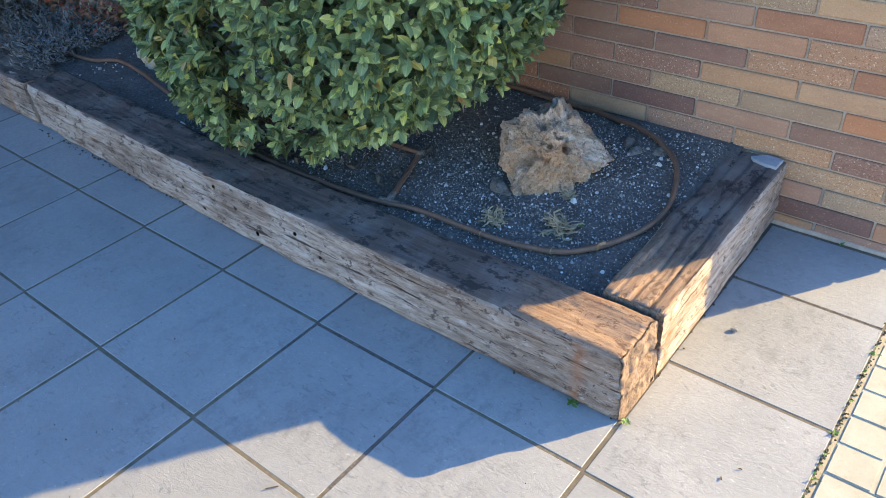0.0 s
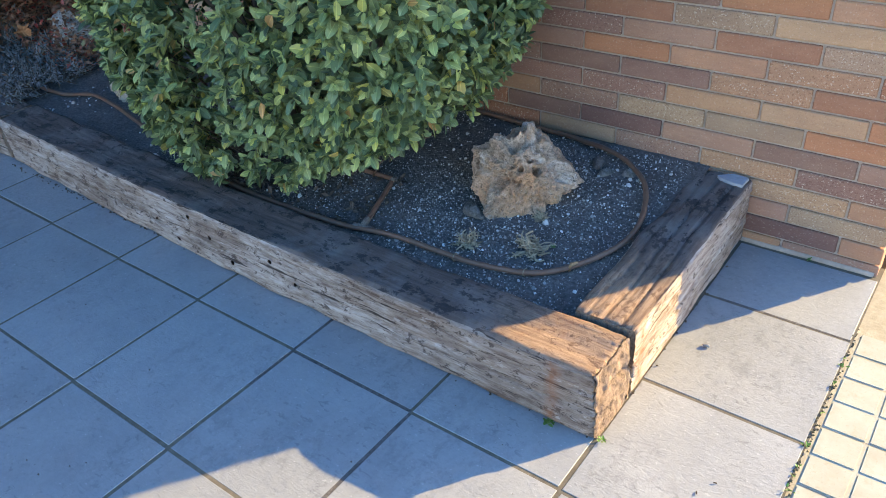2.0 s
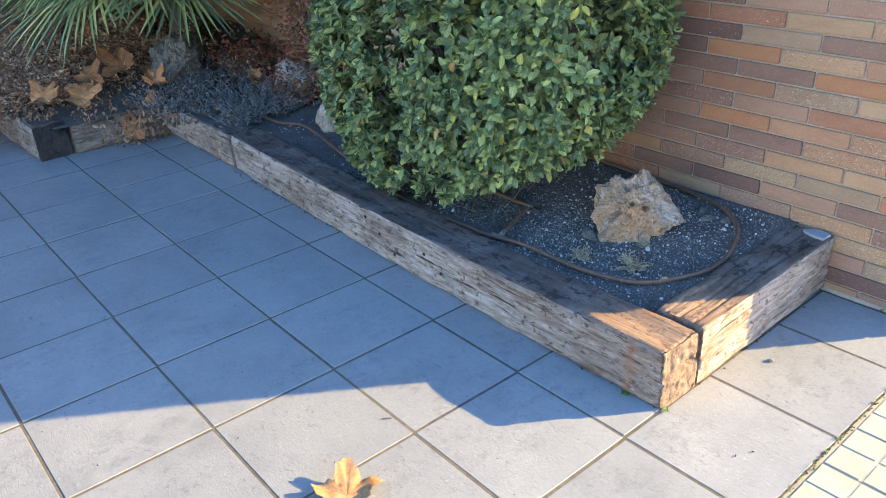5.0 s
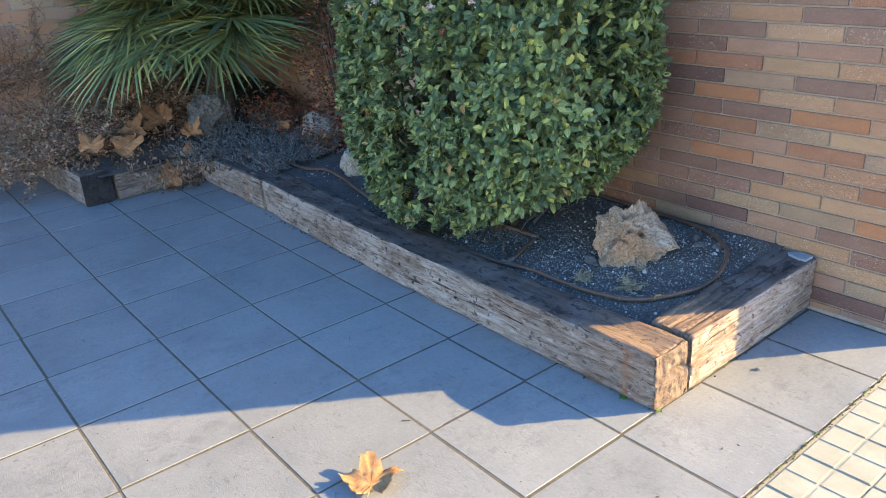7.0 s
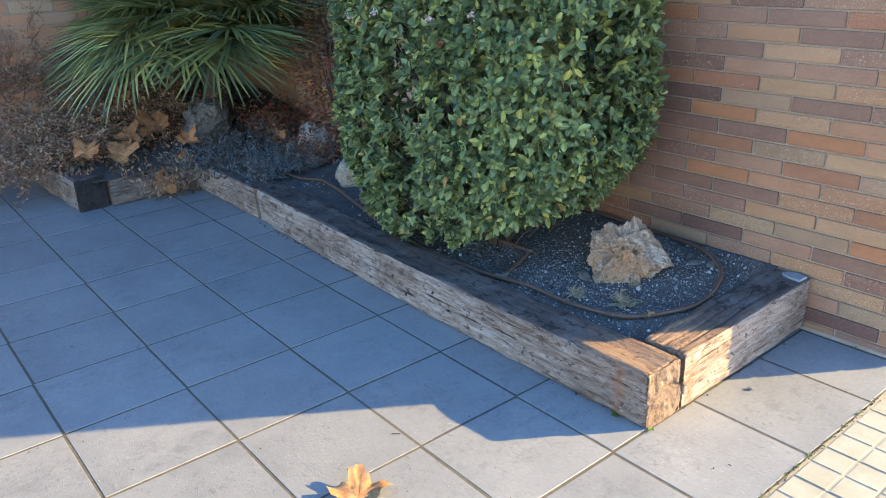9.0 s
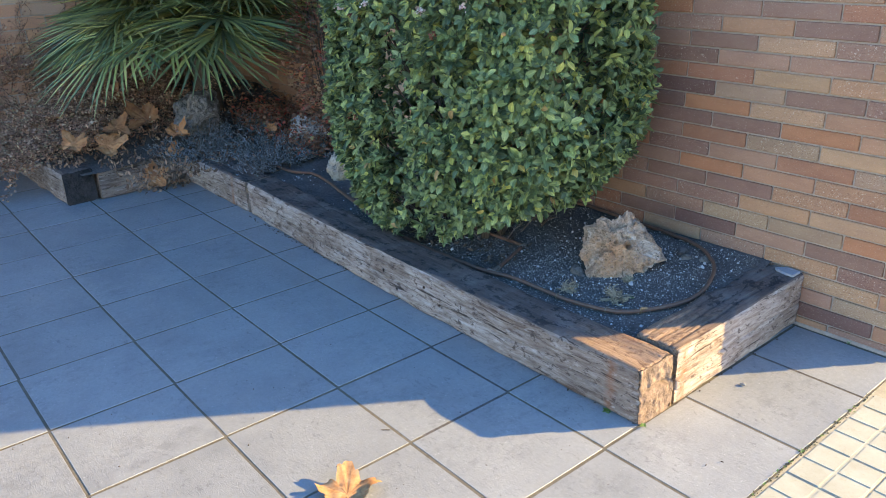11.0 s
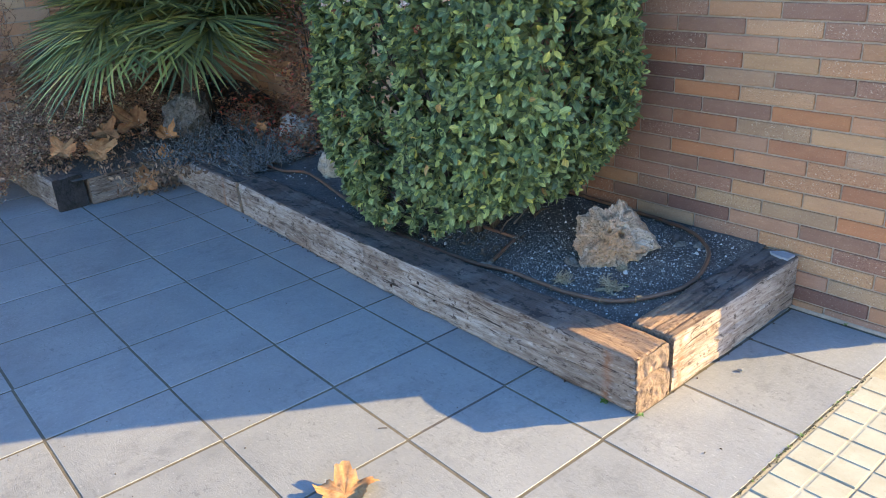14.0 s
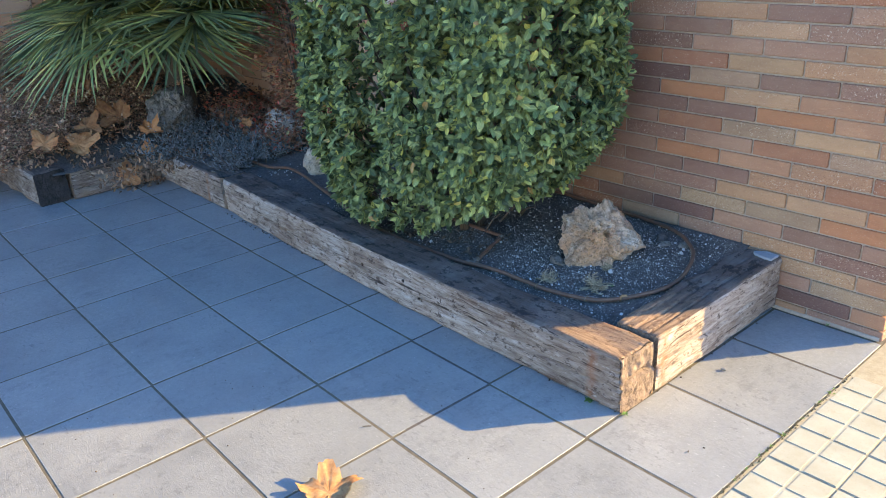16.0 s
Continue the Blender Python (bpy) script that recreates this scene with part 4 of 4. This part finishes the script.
palm = thing("fan_palm", None, "low fan palm with dense spiky green fronds", "palm", (-3.30, 1.50, 0.36))
trunk_pts = [(0, 0, -0.1), (0.01, 0, 0.15), (0.0, 0.01, 0.62)]
child("trunk", mesh_data("trunk", *tube(spline(trunk_pts, 5), 0.11, 12, 0.75), [TWIG], True), palm, "fibrous brown trunk")
fronds = [frond_mesh(s) for s in range(4)]
pr = random.Random(21)
for i in range(84):
    az = 2.399 * i + pr.uniform(-0.2, 0.2)
    el = math.radians(84 - 86 * (i / 83) ** 0.85 + pr.uniform(-6, 6))
    way = Vector((math.cos(az) * math.cos(el), math.sin(az) * math.cos(el), math.sin(el)))
    o = child("frond", fronds[i % 4], palm)
    rot = frame_to(way, Vector((0, 0, 1)) if abs(el) < 1.2 else Vector((-math.cos(az), -math.sin(az), 0.3)), pr.uniform(-0.35, 0.35)).to_4x4()
    o.matrix_basis = Matrix.Translation((0, 0, 0.62 + 0.1 * math.sin(el))) @ rot @ Matrix.Scale(pr.uniform(1.0, 1.26), 4)

# ---- low plants of the far bed ----
SMALL_V = [(0, 0, 0), (0.5, 0.3, 0.05), (1, 0, 0), (0.5, -0.3, 0.05)]
SMALL_F = [(0, 1, 2), (0, 2, 3)]


def small_leaves(points, size, seed, flat=0.5):
    r = random.Random(seed)
    ms = []
    for p in points:
        way = Vector((r.gauss(0, 1), r.gauss(0, 1), r.gauss(0, 1) * flat + 0.25)).normalized()
        ms.append(place(p, frame_to(way, Vector((r.gauss(0, 0.6), r.gauss(0, 0.6), 1))), size * r.uniform(0.6, 1.35)))
    return scatter(SMALL_V, SMALL_F, ms)


cr = random.Random(31)
pts, runs = [], []
for i in range(1080):      # runners over the mound and up the wall
    if i < 640:
        x, y = cr.uniform(-4.4, -3.25), cr.uniform(0.02, 1.5)
        if x > -3.35 and y < 0.5:
            continue
        p = Vector((x, y, max(soil_z(x, y), 0.05) + cr.uniform(0.0, 0.22) * (1 if y > 0.3 else 0.3)))
        d = Vector((cr.gauss(0, 1), cr.gauss(0, 1), cr.uniform(0, 0.35))).normalized()
        step = 0.03
    else:
        y = cr.uniform(-0.3, 1.75)
        p = Vector((WX + 0.02, y, cr.uniform(0.15, 0.6) + 0.45 * abs(cr.gauss(0, 0.6))))
        d = Vector((0.05, cr.gauss(0, 0.8), cr.uniform(0.3, 1.2))).normalized()
        step = 0.032
    line = [p.copy()]
    for k in range(10):
        d = (d + Vector((cr.gauss(0, 0.25), cr.gauss(0, 0.3), cr.gauss(0, 0.2)))).normalized()
        p = p + d * step
        p.x = max(p.x, WX + 0.012)
        if p.x > -3.0:
            break
        g = soil_z(p.x, p.y) if p.y > 0.5 else 0.02
        p.z = max(p.z, g + 0.005)
        line.append(p.copy())
        for _ in range(6 if i < 640 else 3):
            pts.append(p + Vector((cr.gauss(0, 0.014), cr.gauss(0, 0.014), cr.gauss(0, 0.012))))
    if len(line) > 2:
        runs.append(tube(line, 0.0016, 3, 0.6))
creeper = thing("creeper", None, "dry brown creeper with tiny leaves over the bed and wall", "creeper")
tagged(child("leaves", mesh_data("leaves", *small_leaves(pts, 0.021, 2), [CREEPER]), creeper), kind="stuff")
tagged(child("runner_mass", mesh_data("runner_mass", *merge(runs), [TWIG]), creeper), kind="stuff")


def juniper(count, seed, region):
    """Blue-grey sprays of short needles."""
    r = random.Random(seed)
    ms, tw = [], []
    x0, x1, y0, y1 = region
    for _ in range(count):
        x, y = r.uniform(x0, x1), r.uniform(y0, y1)
        base = Vector((x, y, soil_z(x, y) - 0.01))
        d = Vector((r.gauss(0, 0.7), r.gauss(-0.25, 0.7), r.uniform(0.25, 0.9))).normalized()
        ln = r.uniform(0.09, 0.2)
        tip = base + d * ln
        tw.append(tube([base, tip], 0.003, 3, 0.5))
        for k in range(16):
            t = 0.25 + 0.75 * k / 15
            q = base.lerp(tip, t)
            way = (d * 0.9 + Vector((r.gauss(0, 0.6), r.gauss(0, 0.6), r.gauss(0, 0.6)))).normalized()
            ms.append(place(q, frame_to(way, Vector((0, 0, 1)), r.random() * 6), r.uniform(0.016, 0.036)))
    v, f = scatter([(0, 0, 0), (0.5, 0.13, 0.02), (1, 0, 0), (0.5, -0.13, 0.02), (0.5, 0, 0.12)], [(0, 1, 4), (1, 2, 4), (2, 3, 4), (3, 0, 4)], ms)
    return (v, f), merge(tw)


for seed, region, text in ((1, (-3.15, -2.15, 1.25, 1.82), "low blue-grey juniper spreading over the sleeper"), (2, (-3.05, -2.75, 1.02, 1.35), "small blue-grey juniper tuft at the bed corner"), (3, (-2.75, -2.12, 1.30, 1.62), "thin dry juniper twigs beside the sleeper")):
    (v, f), tw = juniper(420 if seed == 1 else (90 if seed == 2 else 70), seed, region)
    j = thing("juniper", None, text, "juniper")
    tagged(child("foliage", mesh_data("foliage", v, f, [JUNIPER]), j), kind="stuff")
    tagged(child("wood", mesh_data("wood", *tw, [TWIG]), j), kind="stuff")

shrub = thing("red_shrub", None, "tall shrub with small brown and red leaves by the wall", "shrub")
rr = random.Random(77)
rp, rt = [], []
for _ in range(5200):
    a, h = rr.uniform(0, 6.28), rr.uniform(0.0, 1.35)
    rad = 0.30 * (0.6 + 0.4 * min(1, h / 0.4)) * rr.uniform(0.55, 1.05) * (1 + 0.2 * math.sin(h * 9 + a * 2))
    rp.append(Vector((-2.36 + rad * 1.25 * math.cos(a), min(1.97 + rad * math.sin(a) * 0.8, 2.12), 0.24 + h)))
for i in range(24):
    a = rr.uniform(0, 6.28)
    rt.append(child("stem", mesh_data("stem", *tube([(-2.36, 1.98, 0.2), (-2.36 + 0.12 * math.cos(a), 1.98 + 0.08 * math.sin(a), 0.7), (-2.36 + 0.28 * math.cos(a), 1.98 + 0.15 * math.sin(a), 1.4)], 0.006, 5, 0.4), [TWIG], True), shrub))
tagged(child("leaves", mesh_data("shrub_leaves", *small_leaves(rp, 0.030, 5), [REDLEAF]), shrub), kind="stuff")

ug = random.Random(52)
low = []
for _ in range(5200):
    x, y = ug.uniform(-3.25, -2.15), ug.uniform(1.62, 2.11)
    low.append(Vector((x, y, soil_z(x, y) + abs(ug.gauss(0, 0.13)) * (0.6 + 0.6 * noise.noise(Vector((x * 5, y * 5, 0)))))))
thing("undergrowth", mesh_data("undergrowth", *small_leaves(low, 0.030, 12), [REDLEAF]), "tangled dark brown undergrowth below the palm", "undergrowth", kind="stuff")

# ---- fallen plane leaves ----
def plane_leaf_mesh(seed, size, curl):
    r = random.Random(seed)
    lobes = [(-2.2, 0.60), (-1.05, 0.90), (0.0, 1.0), (1.05, 0.90), (2.2, 0.60)]
    outline = []
    steps = 90
    for i in range(steps):
        a = -math.pi + 2 * math.pi * i / steps
        rad = 0.0
        for la, lr in lobes:
            d = abs((a - la + math.pi) % (2 * math.pi) - math.pi)
            rad = max(rad, lr * max(0.0, 1 - (d / 0.95) ** 1.5), 0.56 if abs(a) < 2.6 else 0.30)
        rad *= 1 + 0.05 * math.sin(a * 17 + seed) + 0.04 * math.sin(a * 31) + 0.10 * noise.noise(Vector((a * 3, seed, 0)))
        outline.append((a, rad))
    verts, faces = [], []
    rings = 6
    ph = r.uniform(0, 6)
    for j in range(rings + 1):
        t = j / rings
        for a, rad in outline:
            x, y = t * rad * math.cos(a), t * rad * math.sin(a)
            z = curl * (0.55 * y * y + 0.30 * x * x) + curl * 0.35 * t * t * math.sin(3 * a + ph) * rad + 0.16 * t * noise.noise(Vector((x * 2.6, y * 2.6, seed))) + 0.05 * t * noise.noise(Vector((x * 8, y * 8, seed)))
            vein = min(abs(a - la) for la, _ in lobes)
            z -= 0.025 * max(0, 1 - vein / 0.12) * t * (1 - t) * 2
            verts.append((x * size, y * size, z * size))
    for j in range(rings):
        for i in range(steps):
            a, b = j * steps + i, j * steps + (i + 1) % steps
            faces.append((a, b, b + steps, a + steps))
    n = len(verts)
    sv, sf = tube([(-0.1 * size, 0, 0.0), (-0.35 * size, 0.03 * size, 0.01), (-0.75 * size, 0.1 * size, 0.02)], 0.0016, 5)
    verts += sv
    faces += [tuple(i + n for i in q) for q in sf]
    me = mesh_data("plane_leaf", verts, faces, [DRY], True)
    return me


LEAVES = [
    (0.546, 0.129, 0.022, 0.118, 0.40, (0.02, 0, 146), "large tan fallen plane leaf lying on the sunlit tiles"),
    (-3.08, 0.66, 0.335, 0.16, 0.6, (0.45, 0, 60), "broad pale tan plane leaf lying on the creeper"),
    (-3.11, 0.47, 0.365, 0.12, 0.8, (0.5, 0, 120), "crumpled tan plane leaf at the sleeper end"),
    (-3.18, 0.765, 0.42, 0.125, 1.0, (0.6, 0, 20), "curled brown plane leaf on the creeper"),
    (-3.0, 1.11, 0.345, 0.10, 1.2, (0.55, 0, 110), "cupped orange plane leaf beside the juniper"),
    (-3.20, 1.00, 0.43, 0.15, 1.3, (0.7, 0, 200), "dull brown plane leaf on the bed"),
    (-2.95, 0.885, 0.09, 0.12, 0.6, (0.85, 0, 100), "brown plane leaf leaning on the rotten sleeper"),
    (-2.92, 1.04, 0.24, 0.08, 0.9, (0.7, 0, 80), "small curled dry leaf at the bed corner"),
    (-3.75, 0.95, 0.52, 0.12, 0.6, (0.6, 0, 130), "dry brown leaf caught in the creeper"),
    (-4.05, 0.75, 0.45, 0.12, 0.6, (0.6, 0, 30), "dry brown leaf caught in the creeper"),
    (-4.15, 0.45, 0.30, 0.12, 0.6, (0.5, 0, 80), "dry brown leaf caught in the creeper"),
    (-3.20, 1.40, 0.47, 0.13, 0.8, (0.6, 0, 240), "brown dry leaf beside the boulder"),
    (-2.62, 1.62, 0.36, 0.06, 0.9, (0.5, 0, 20), "small orange leaf in the juniper"),
]
for i, (x, y, z, s, curl, rot, text) in enumerate(LEAVES):
    o = thing("plane_leaf", plane_leaf_mesh(i + 3, s, curl), text, "leaf", (x, y, z), group="fallen plane leaves")
    # shaded leaves carry extra orange for missing bounce light; the sunlit first one less
    o.color = (0.82, 0.75, 0.68, 1) if i == 0 else ((0.55, 0.42, 0.36, 1) if "brown" in text else (0.88, 0.66, 0.54, 1))
    up = Vector((0, 0, 1)).lerp(Vector((0.75, -0.45, 0.45)), rot[0]).normalized()
    way = Vector((math.cos(radians(rot[2])), math.sin(radians(rot[2])), 0))
    o.rotation_euler = frame_to((way - up * way.dot(up)).normalized(), up).to_euler()

lt = random.Random(8)
lit = []
for _ in range(90):
    x, y = -2.98 + abs(lt.gauss(0, 0.05)), lt.uniform(0.80, 1.12)
    lit.append(place((x, y, 0.012 + lt.uniform(0, 0.05) * (1 if x < -2.93 else 0.2)), Euler((lt.random() * 6, lt.random() * 6, lt.random() * 6)).to_matrix(), lt.uniform(0.015, 0.045)))
for _ in range(420):
    lit.append(place((lt.uniform(-4.1, -3.08), lt.uniform(0.31, 0.52), 0.222 + lt.uniform(0, 0.03)), Euler((lt.random() * 6, lt.random() * 6, lt.random() * 6)).to_matrix(), lt.uniform(0.012, 0.035)))
for _ in range(2400):
    x, y = lt.uniform(-4.35, -2.4), lt.uniform(0.6, 2.1)
    lit.append(place((x, y, soil_z(x, y) + lt.uniform(0.005, 0.06)), Euler((lt.random() * 6, lt.random() * 6, lt.random() * 6)).to_matrix(), lt.uniform(0.012, 0.04)))
thing("leaf_litter", mesh_data("leaf_litter", *scatter(LEAF_V, LEAF_F, lit), [LITTER]), "brown leaf litter heaped in the bed corner", "litter", kind="stuff")
bl = []
for _ in range(420):
    x, y = lt.uniform(-0.75, -0.05), lt.uniform(1.29, 1.62)
    bl.append(place((x, y, soil_z(x, y) + lt.uniform(0.002, 0.012)), Euler((lt.gauss(0, 0.5), lt.gauss(0, 0.5), lt.random() * 6)).to_matrix(), lt.uniform(0.008, 0.03)))
thing("leaf_litter", mesh_data("leaf_litter_bush", *scatter(LEAF_V, LEAF_F, bl), [TWIG]), "dark rotted leaves under the bush", "litter", kind="stuff")

# ---- dead plants, weeds, crumbs ----
def dead_plant(loc, size, seed, text):
    r = random.Random(seed)
    pieces = []
    for _ in range(44):
        a = r.uniform(0, 6.28)
        p = [Vector((0, 0, 0))]
        d = Vector((math.cos(a), math.sin(a), r.uniform(0.2, 1.2))).normalized()
        for k in range(6):
            d = (d + Vector((r.gauss(0, 1.0), r.gauss(0, 1.0), -0.1 + r.gauss(0, 0.6)))).normalized()
            q = p[-1] + d * size * 0.20
            q.z = max(q.z, 0.004)
            p.append(q)
        pieces.append(tube(p, r.uniform(0.0020, 0.0050), 5, 0.5))
    v, f = merge(pieces)
    thing("dead_plant", mesh_data("dead_plant", v, f, [DEAD], True), text, "dead plant", (loc[0], loc[1], soil_z(*loc)), group="withered plants")


dead_plant((0.285, 1.405), 0.055, 2, "withered straw-coloured plant tuft on the gravel")
dead_plant((0.475, 1.472), 0.075, 3, "larger withered plant with curled straw-coloured stems")
dead_plant((0.41, 1.63), 0.03, 6, "tiny reddish dried tuft at the rock's foot")


def weed(loc, size, seed, count, z=0.0):
    r = random.Random(seed)
    ms = []
    for _ in range(count):
        a = r.uniform(0, 6.28)
        way = Vector((math.cos(a), math.sin(a), r.uniform(0.1, 1.0))).normalized()
        ms.append(place((loc[0] + r.gauss(0, size * 0.25), loc[1] + r.gauss(0, size * 0.25), z + r.uniform(0, size * 0.4)), frame_to(way, Vector((0, 0, 1))), size * r.uniform(0.4, 0.9)))
    thing("weed", mesh_data("weed", *scatter(LEAF_V, LEAF_F, ms), [WEED]), "small green weed growing in the paving joint", "weed", group="weeds")


weed((0.775, 1.055), 0.022, 1, 16)
weed((0.915, 1.075), 0.016, 2, 14)
weed((0.53, 1.50), 0.014, 3, 8, 0.20)
weed((1.12, 2.125), 0.020, 4, 10)
for i, y in enumerate((1.03, 1.10, 1.17, 1.22, 1.25, 1.33, 1.46, 1.58, 1.66, 1.70, 0.80, 0.62, 0.45)):
    weed((1.331, y), 0.008 + 0.003 * (i % 3), 20 + i, 6)
mo = random.Random(3)
moss = [place((1.332 + mo.gauss(0, 0.004), mo.uniform(0.2, 1.85), mo.uniform(-0.004, 0.003)), Euler((mo.random() * 6, mo.random() * 6, 0)).to_matrix(), mo.uniform(0.0015, 0.004)) for _ in range(260)]
thing("joint_dirt", mesh_data("joint_dirt", *scatter(*pebble_shape(9), moss), [plain("joint_dirt", (0.05, 0.05, 0.03), (0.13, 0.11, 0.07), 90)]), "dark crumbs and moss in the paving joint", "dirt", kind="stuff")
crumbs = []
for _ in range(230):
    x = mo.uniform(-2.0, 0.88)
    crumbs.append(place((x, 1.083 - x * 0.012 - abs(mo.gauss(0, 0.008)), 0.002), Euler((mo.random() * 6, mo.random() * 6, 0)).to_matrix(), mo.uniform(0.002, 0.0045)))
for _ in range(14):
    crumbs.append(place((0.905 + abs(mo.gauss(0, 0.006)), mo.uniform(1.08, 2.1), 0.002), Euler((mo.random() * 6, mo.random() * 6, 0)).to_matrix(), mo.uniform(0.002, 0.0045)))
for _ in range(60):
    crumbs.append(place((mo.uniform(-0.8, 1.3), mo.uniform(-0.6, 1.0), 0.002), Euler((mo.random() * 6, mo.random() * 6, 0)).to_matrix(), mo.uniform(0.0012, 0.003)))
thing("crumbs", mesh_data("crumbs", *scatter(*pebble_shape(12), crumbs), [TWIG]), "dark soil crumbs fallen along the sleepers", "dirt", kind="stuff")
thing("pebble", rock_mesh("pebble", (0.011, 0.007, 0.006), CHIP, 4, 0.2, 2), "small pale pebble on the sunny tile", "pebble", (1.0, 1.548, 0.005))
for x, y, a, s in ((0.34, 0.42, 0.9, 0.03), (1.165, 1.05, 2.0, 0.009), (1.19, 1.10, 0.4, 0.008), (1.16, 0.72, 1.0, 0.010), (0.86, 0.37, 1.4, 0.009)):
    v, f = tube([(x - s * math.cos(a) / 2, y - s * math.sin(a) / 2, 0.003), (x, y, 0.003), (x + s * math.cos(a) / 2, y + s * math.sin(a) / 2, 0.002)], 0.0016, 5)
    thing("twig", mesh_data("twig", v, f, [TWIG]), "tiny dark twig lying on the tile", "twig", group="bits on the tiles")

# ---- paving pieces ----
TS, LEAN = 0.45, 0.012      # tile pitch; the rows run slightly askew


def tile_mesh(sx, sy):
    bm = box_bm(sx, sy, 0.02, 0.0010, 1, (0, 0, -0.01))
    return bm_data("tile", bm, [TILE])


tile_sizes = {}
tj = random.Random(4)
for i in range(-13, 3):
    for j in range(-8, 5):
        x0, x1, y0, y1 = i * TS, (i + 1) * TS, j * TS, (j + 1) * TS
        if x1 > 1.331:
            x1 = 1.331
        if x1 <= 0.70 and x1 > -2.9 and y0 > 1.2 or x1 < -3.1 and y0 > 0.4:
            continue
        if y1 > 2.16:
            y1 = WALL_Y
        sx, sy = round(x1 - x0 - 0.011, 4), round(y1 - y0 - 0.0105, 4)
        if (sx, sy) not in tile_sizes:
            tile_sizes[(sx, sy)] = tile_mesh(sx, sy)
        xc = (x0 + x1) / 2
        o = child("tile", tile_sizes[(sx, sy)], pavement, "", (xc + tj.uniform(-1, 1) * 0.001, (y0 + y1) / 2 - LEAN * (xc + 0.25) + tj.uniform(-1, 1) * 0.001, tj.uniform(-0.0006, 0.0006)))
        o.rotation_euler = (tj.gauss(0, 0.0012), tj.gauss(0, 0.0012), tj.gauss(-0.006, 0.0012))


CREAM_TS = 0.2115


def cream_tile_mesh():
    """A cement tile with four raised pads and wide grooves between them."""
    bm = box_bm(CREAM_TS - 0.004, CREAM_TS - 0.004, 0.012, 0.001, 1, (0, 0, -0.0086))
    for a in (-1, 1):
        for b in (-1, 1):
            vs = bmesh.ops.create_cube(bm, size=1.0)["verts"]
            bmesh.ops.scale(bm, vec=(0.0975, 0.0975, 0.010), verts=vs)
            bmesh.ops.translate(bm, vec=(a * 0.0530, b * 0.0530, -0.0052), verts=vs)
            for v in vs:
                if v.co.z > -0.004:
                    v.co.x += (a * 0.0530 - v.co.x) * 0.045
                    v.co.y += (b * 0.0530 - v.co.y) * 0.045
    return bm_data("cream_tile", bm, [CREAM])


cm = cream_tile_mesh()
for i in range(9):
    for j in range(-15, 2):
        o = child("tile", cm, border, "", (1.341 + (i + 0.5) * CREAM_TS, 1.415 + (j + 0.5) * CREAM_TS, tj.uniform(-0.001, 0.001)))
        o.rotation_euler = (tj.gauss(0, 0.002), tj.gauss(0, 0.002), tj.gauss(0, 0.003))
# joints that have lost their grout
for xa, xb, ya, yb in ((0.95, 1.325, 1.783, 1.792), (0.01, 0.45, 0.888, 0.897), (-0.0045, 0.0045, 0.72, 1.08), (0.44, 0.455, 0.50, 0.885)):
    v, f = box_arrays(xa, xb, ya, yb, -0.0060, -0.0009)
    child("open_joint", mesh_data("open_joint", v, f, [SOIL]), pavement, "open joint filled with dark soil")

# ---- bricks of the near wall ----
for k, xa, xb, z in bricks_near:
    ln = round(xb - xa, 3)
    if ln not in near_mesh:
        near_mesh[ln] = brick_mesh(ln)
    o = child("brick", near_mesh[ln], wall, "", ((xa + xb) / 2, WALL_Y + pick.uniform(-0.0012, 0.0012), z))
    step = round((xa - JOINT / 2 - 0.272 - (0.140 if k % 2 else 0.0)) / BRICK_L) + 1
    c = TONES[COURSES[k][step] if 0 <= k < len(COURSES) and 0 <= step < 4 else pick.choice(LOOKS)]
    s = pick.uniform(0.93, 1.07)
    o.color = (c[0] * s, c[1] * s * pick.uniform(0.97, 1.03), c[2] * s, 1)
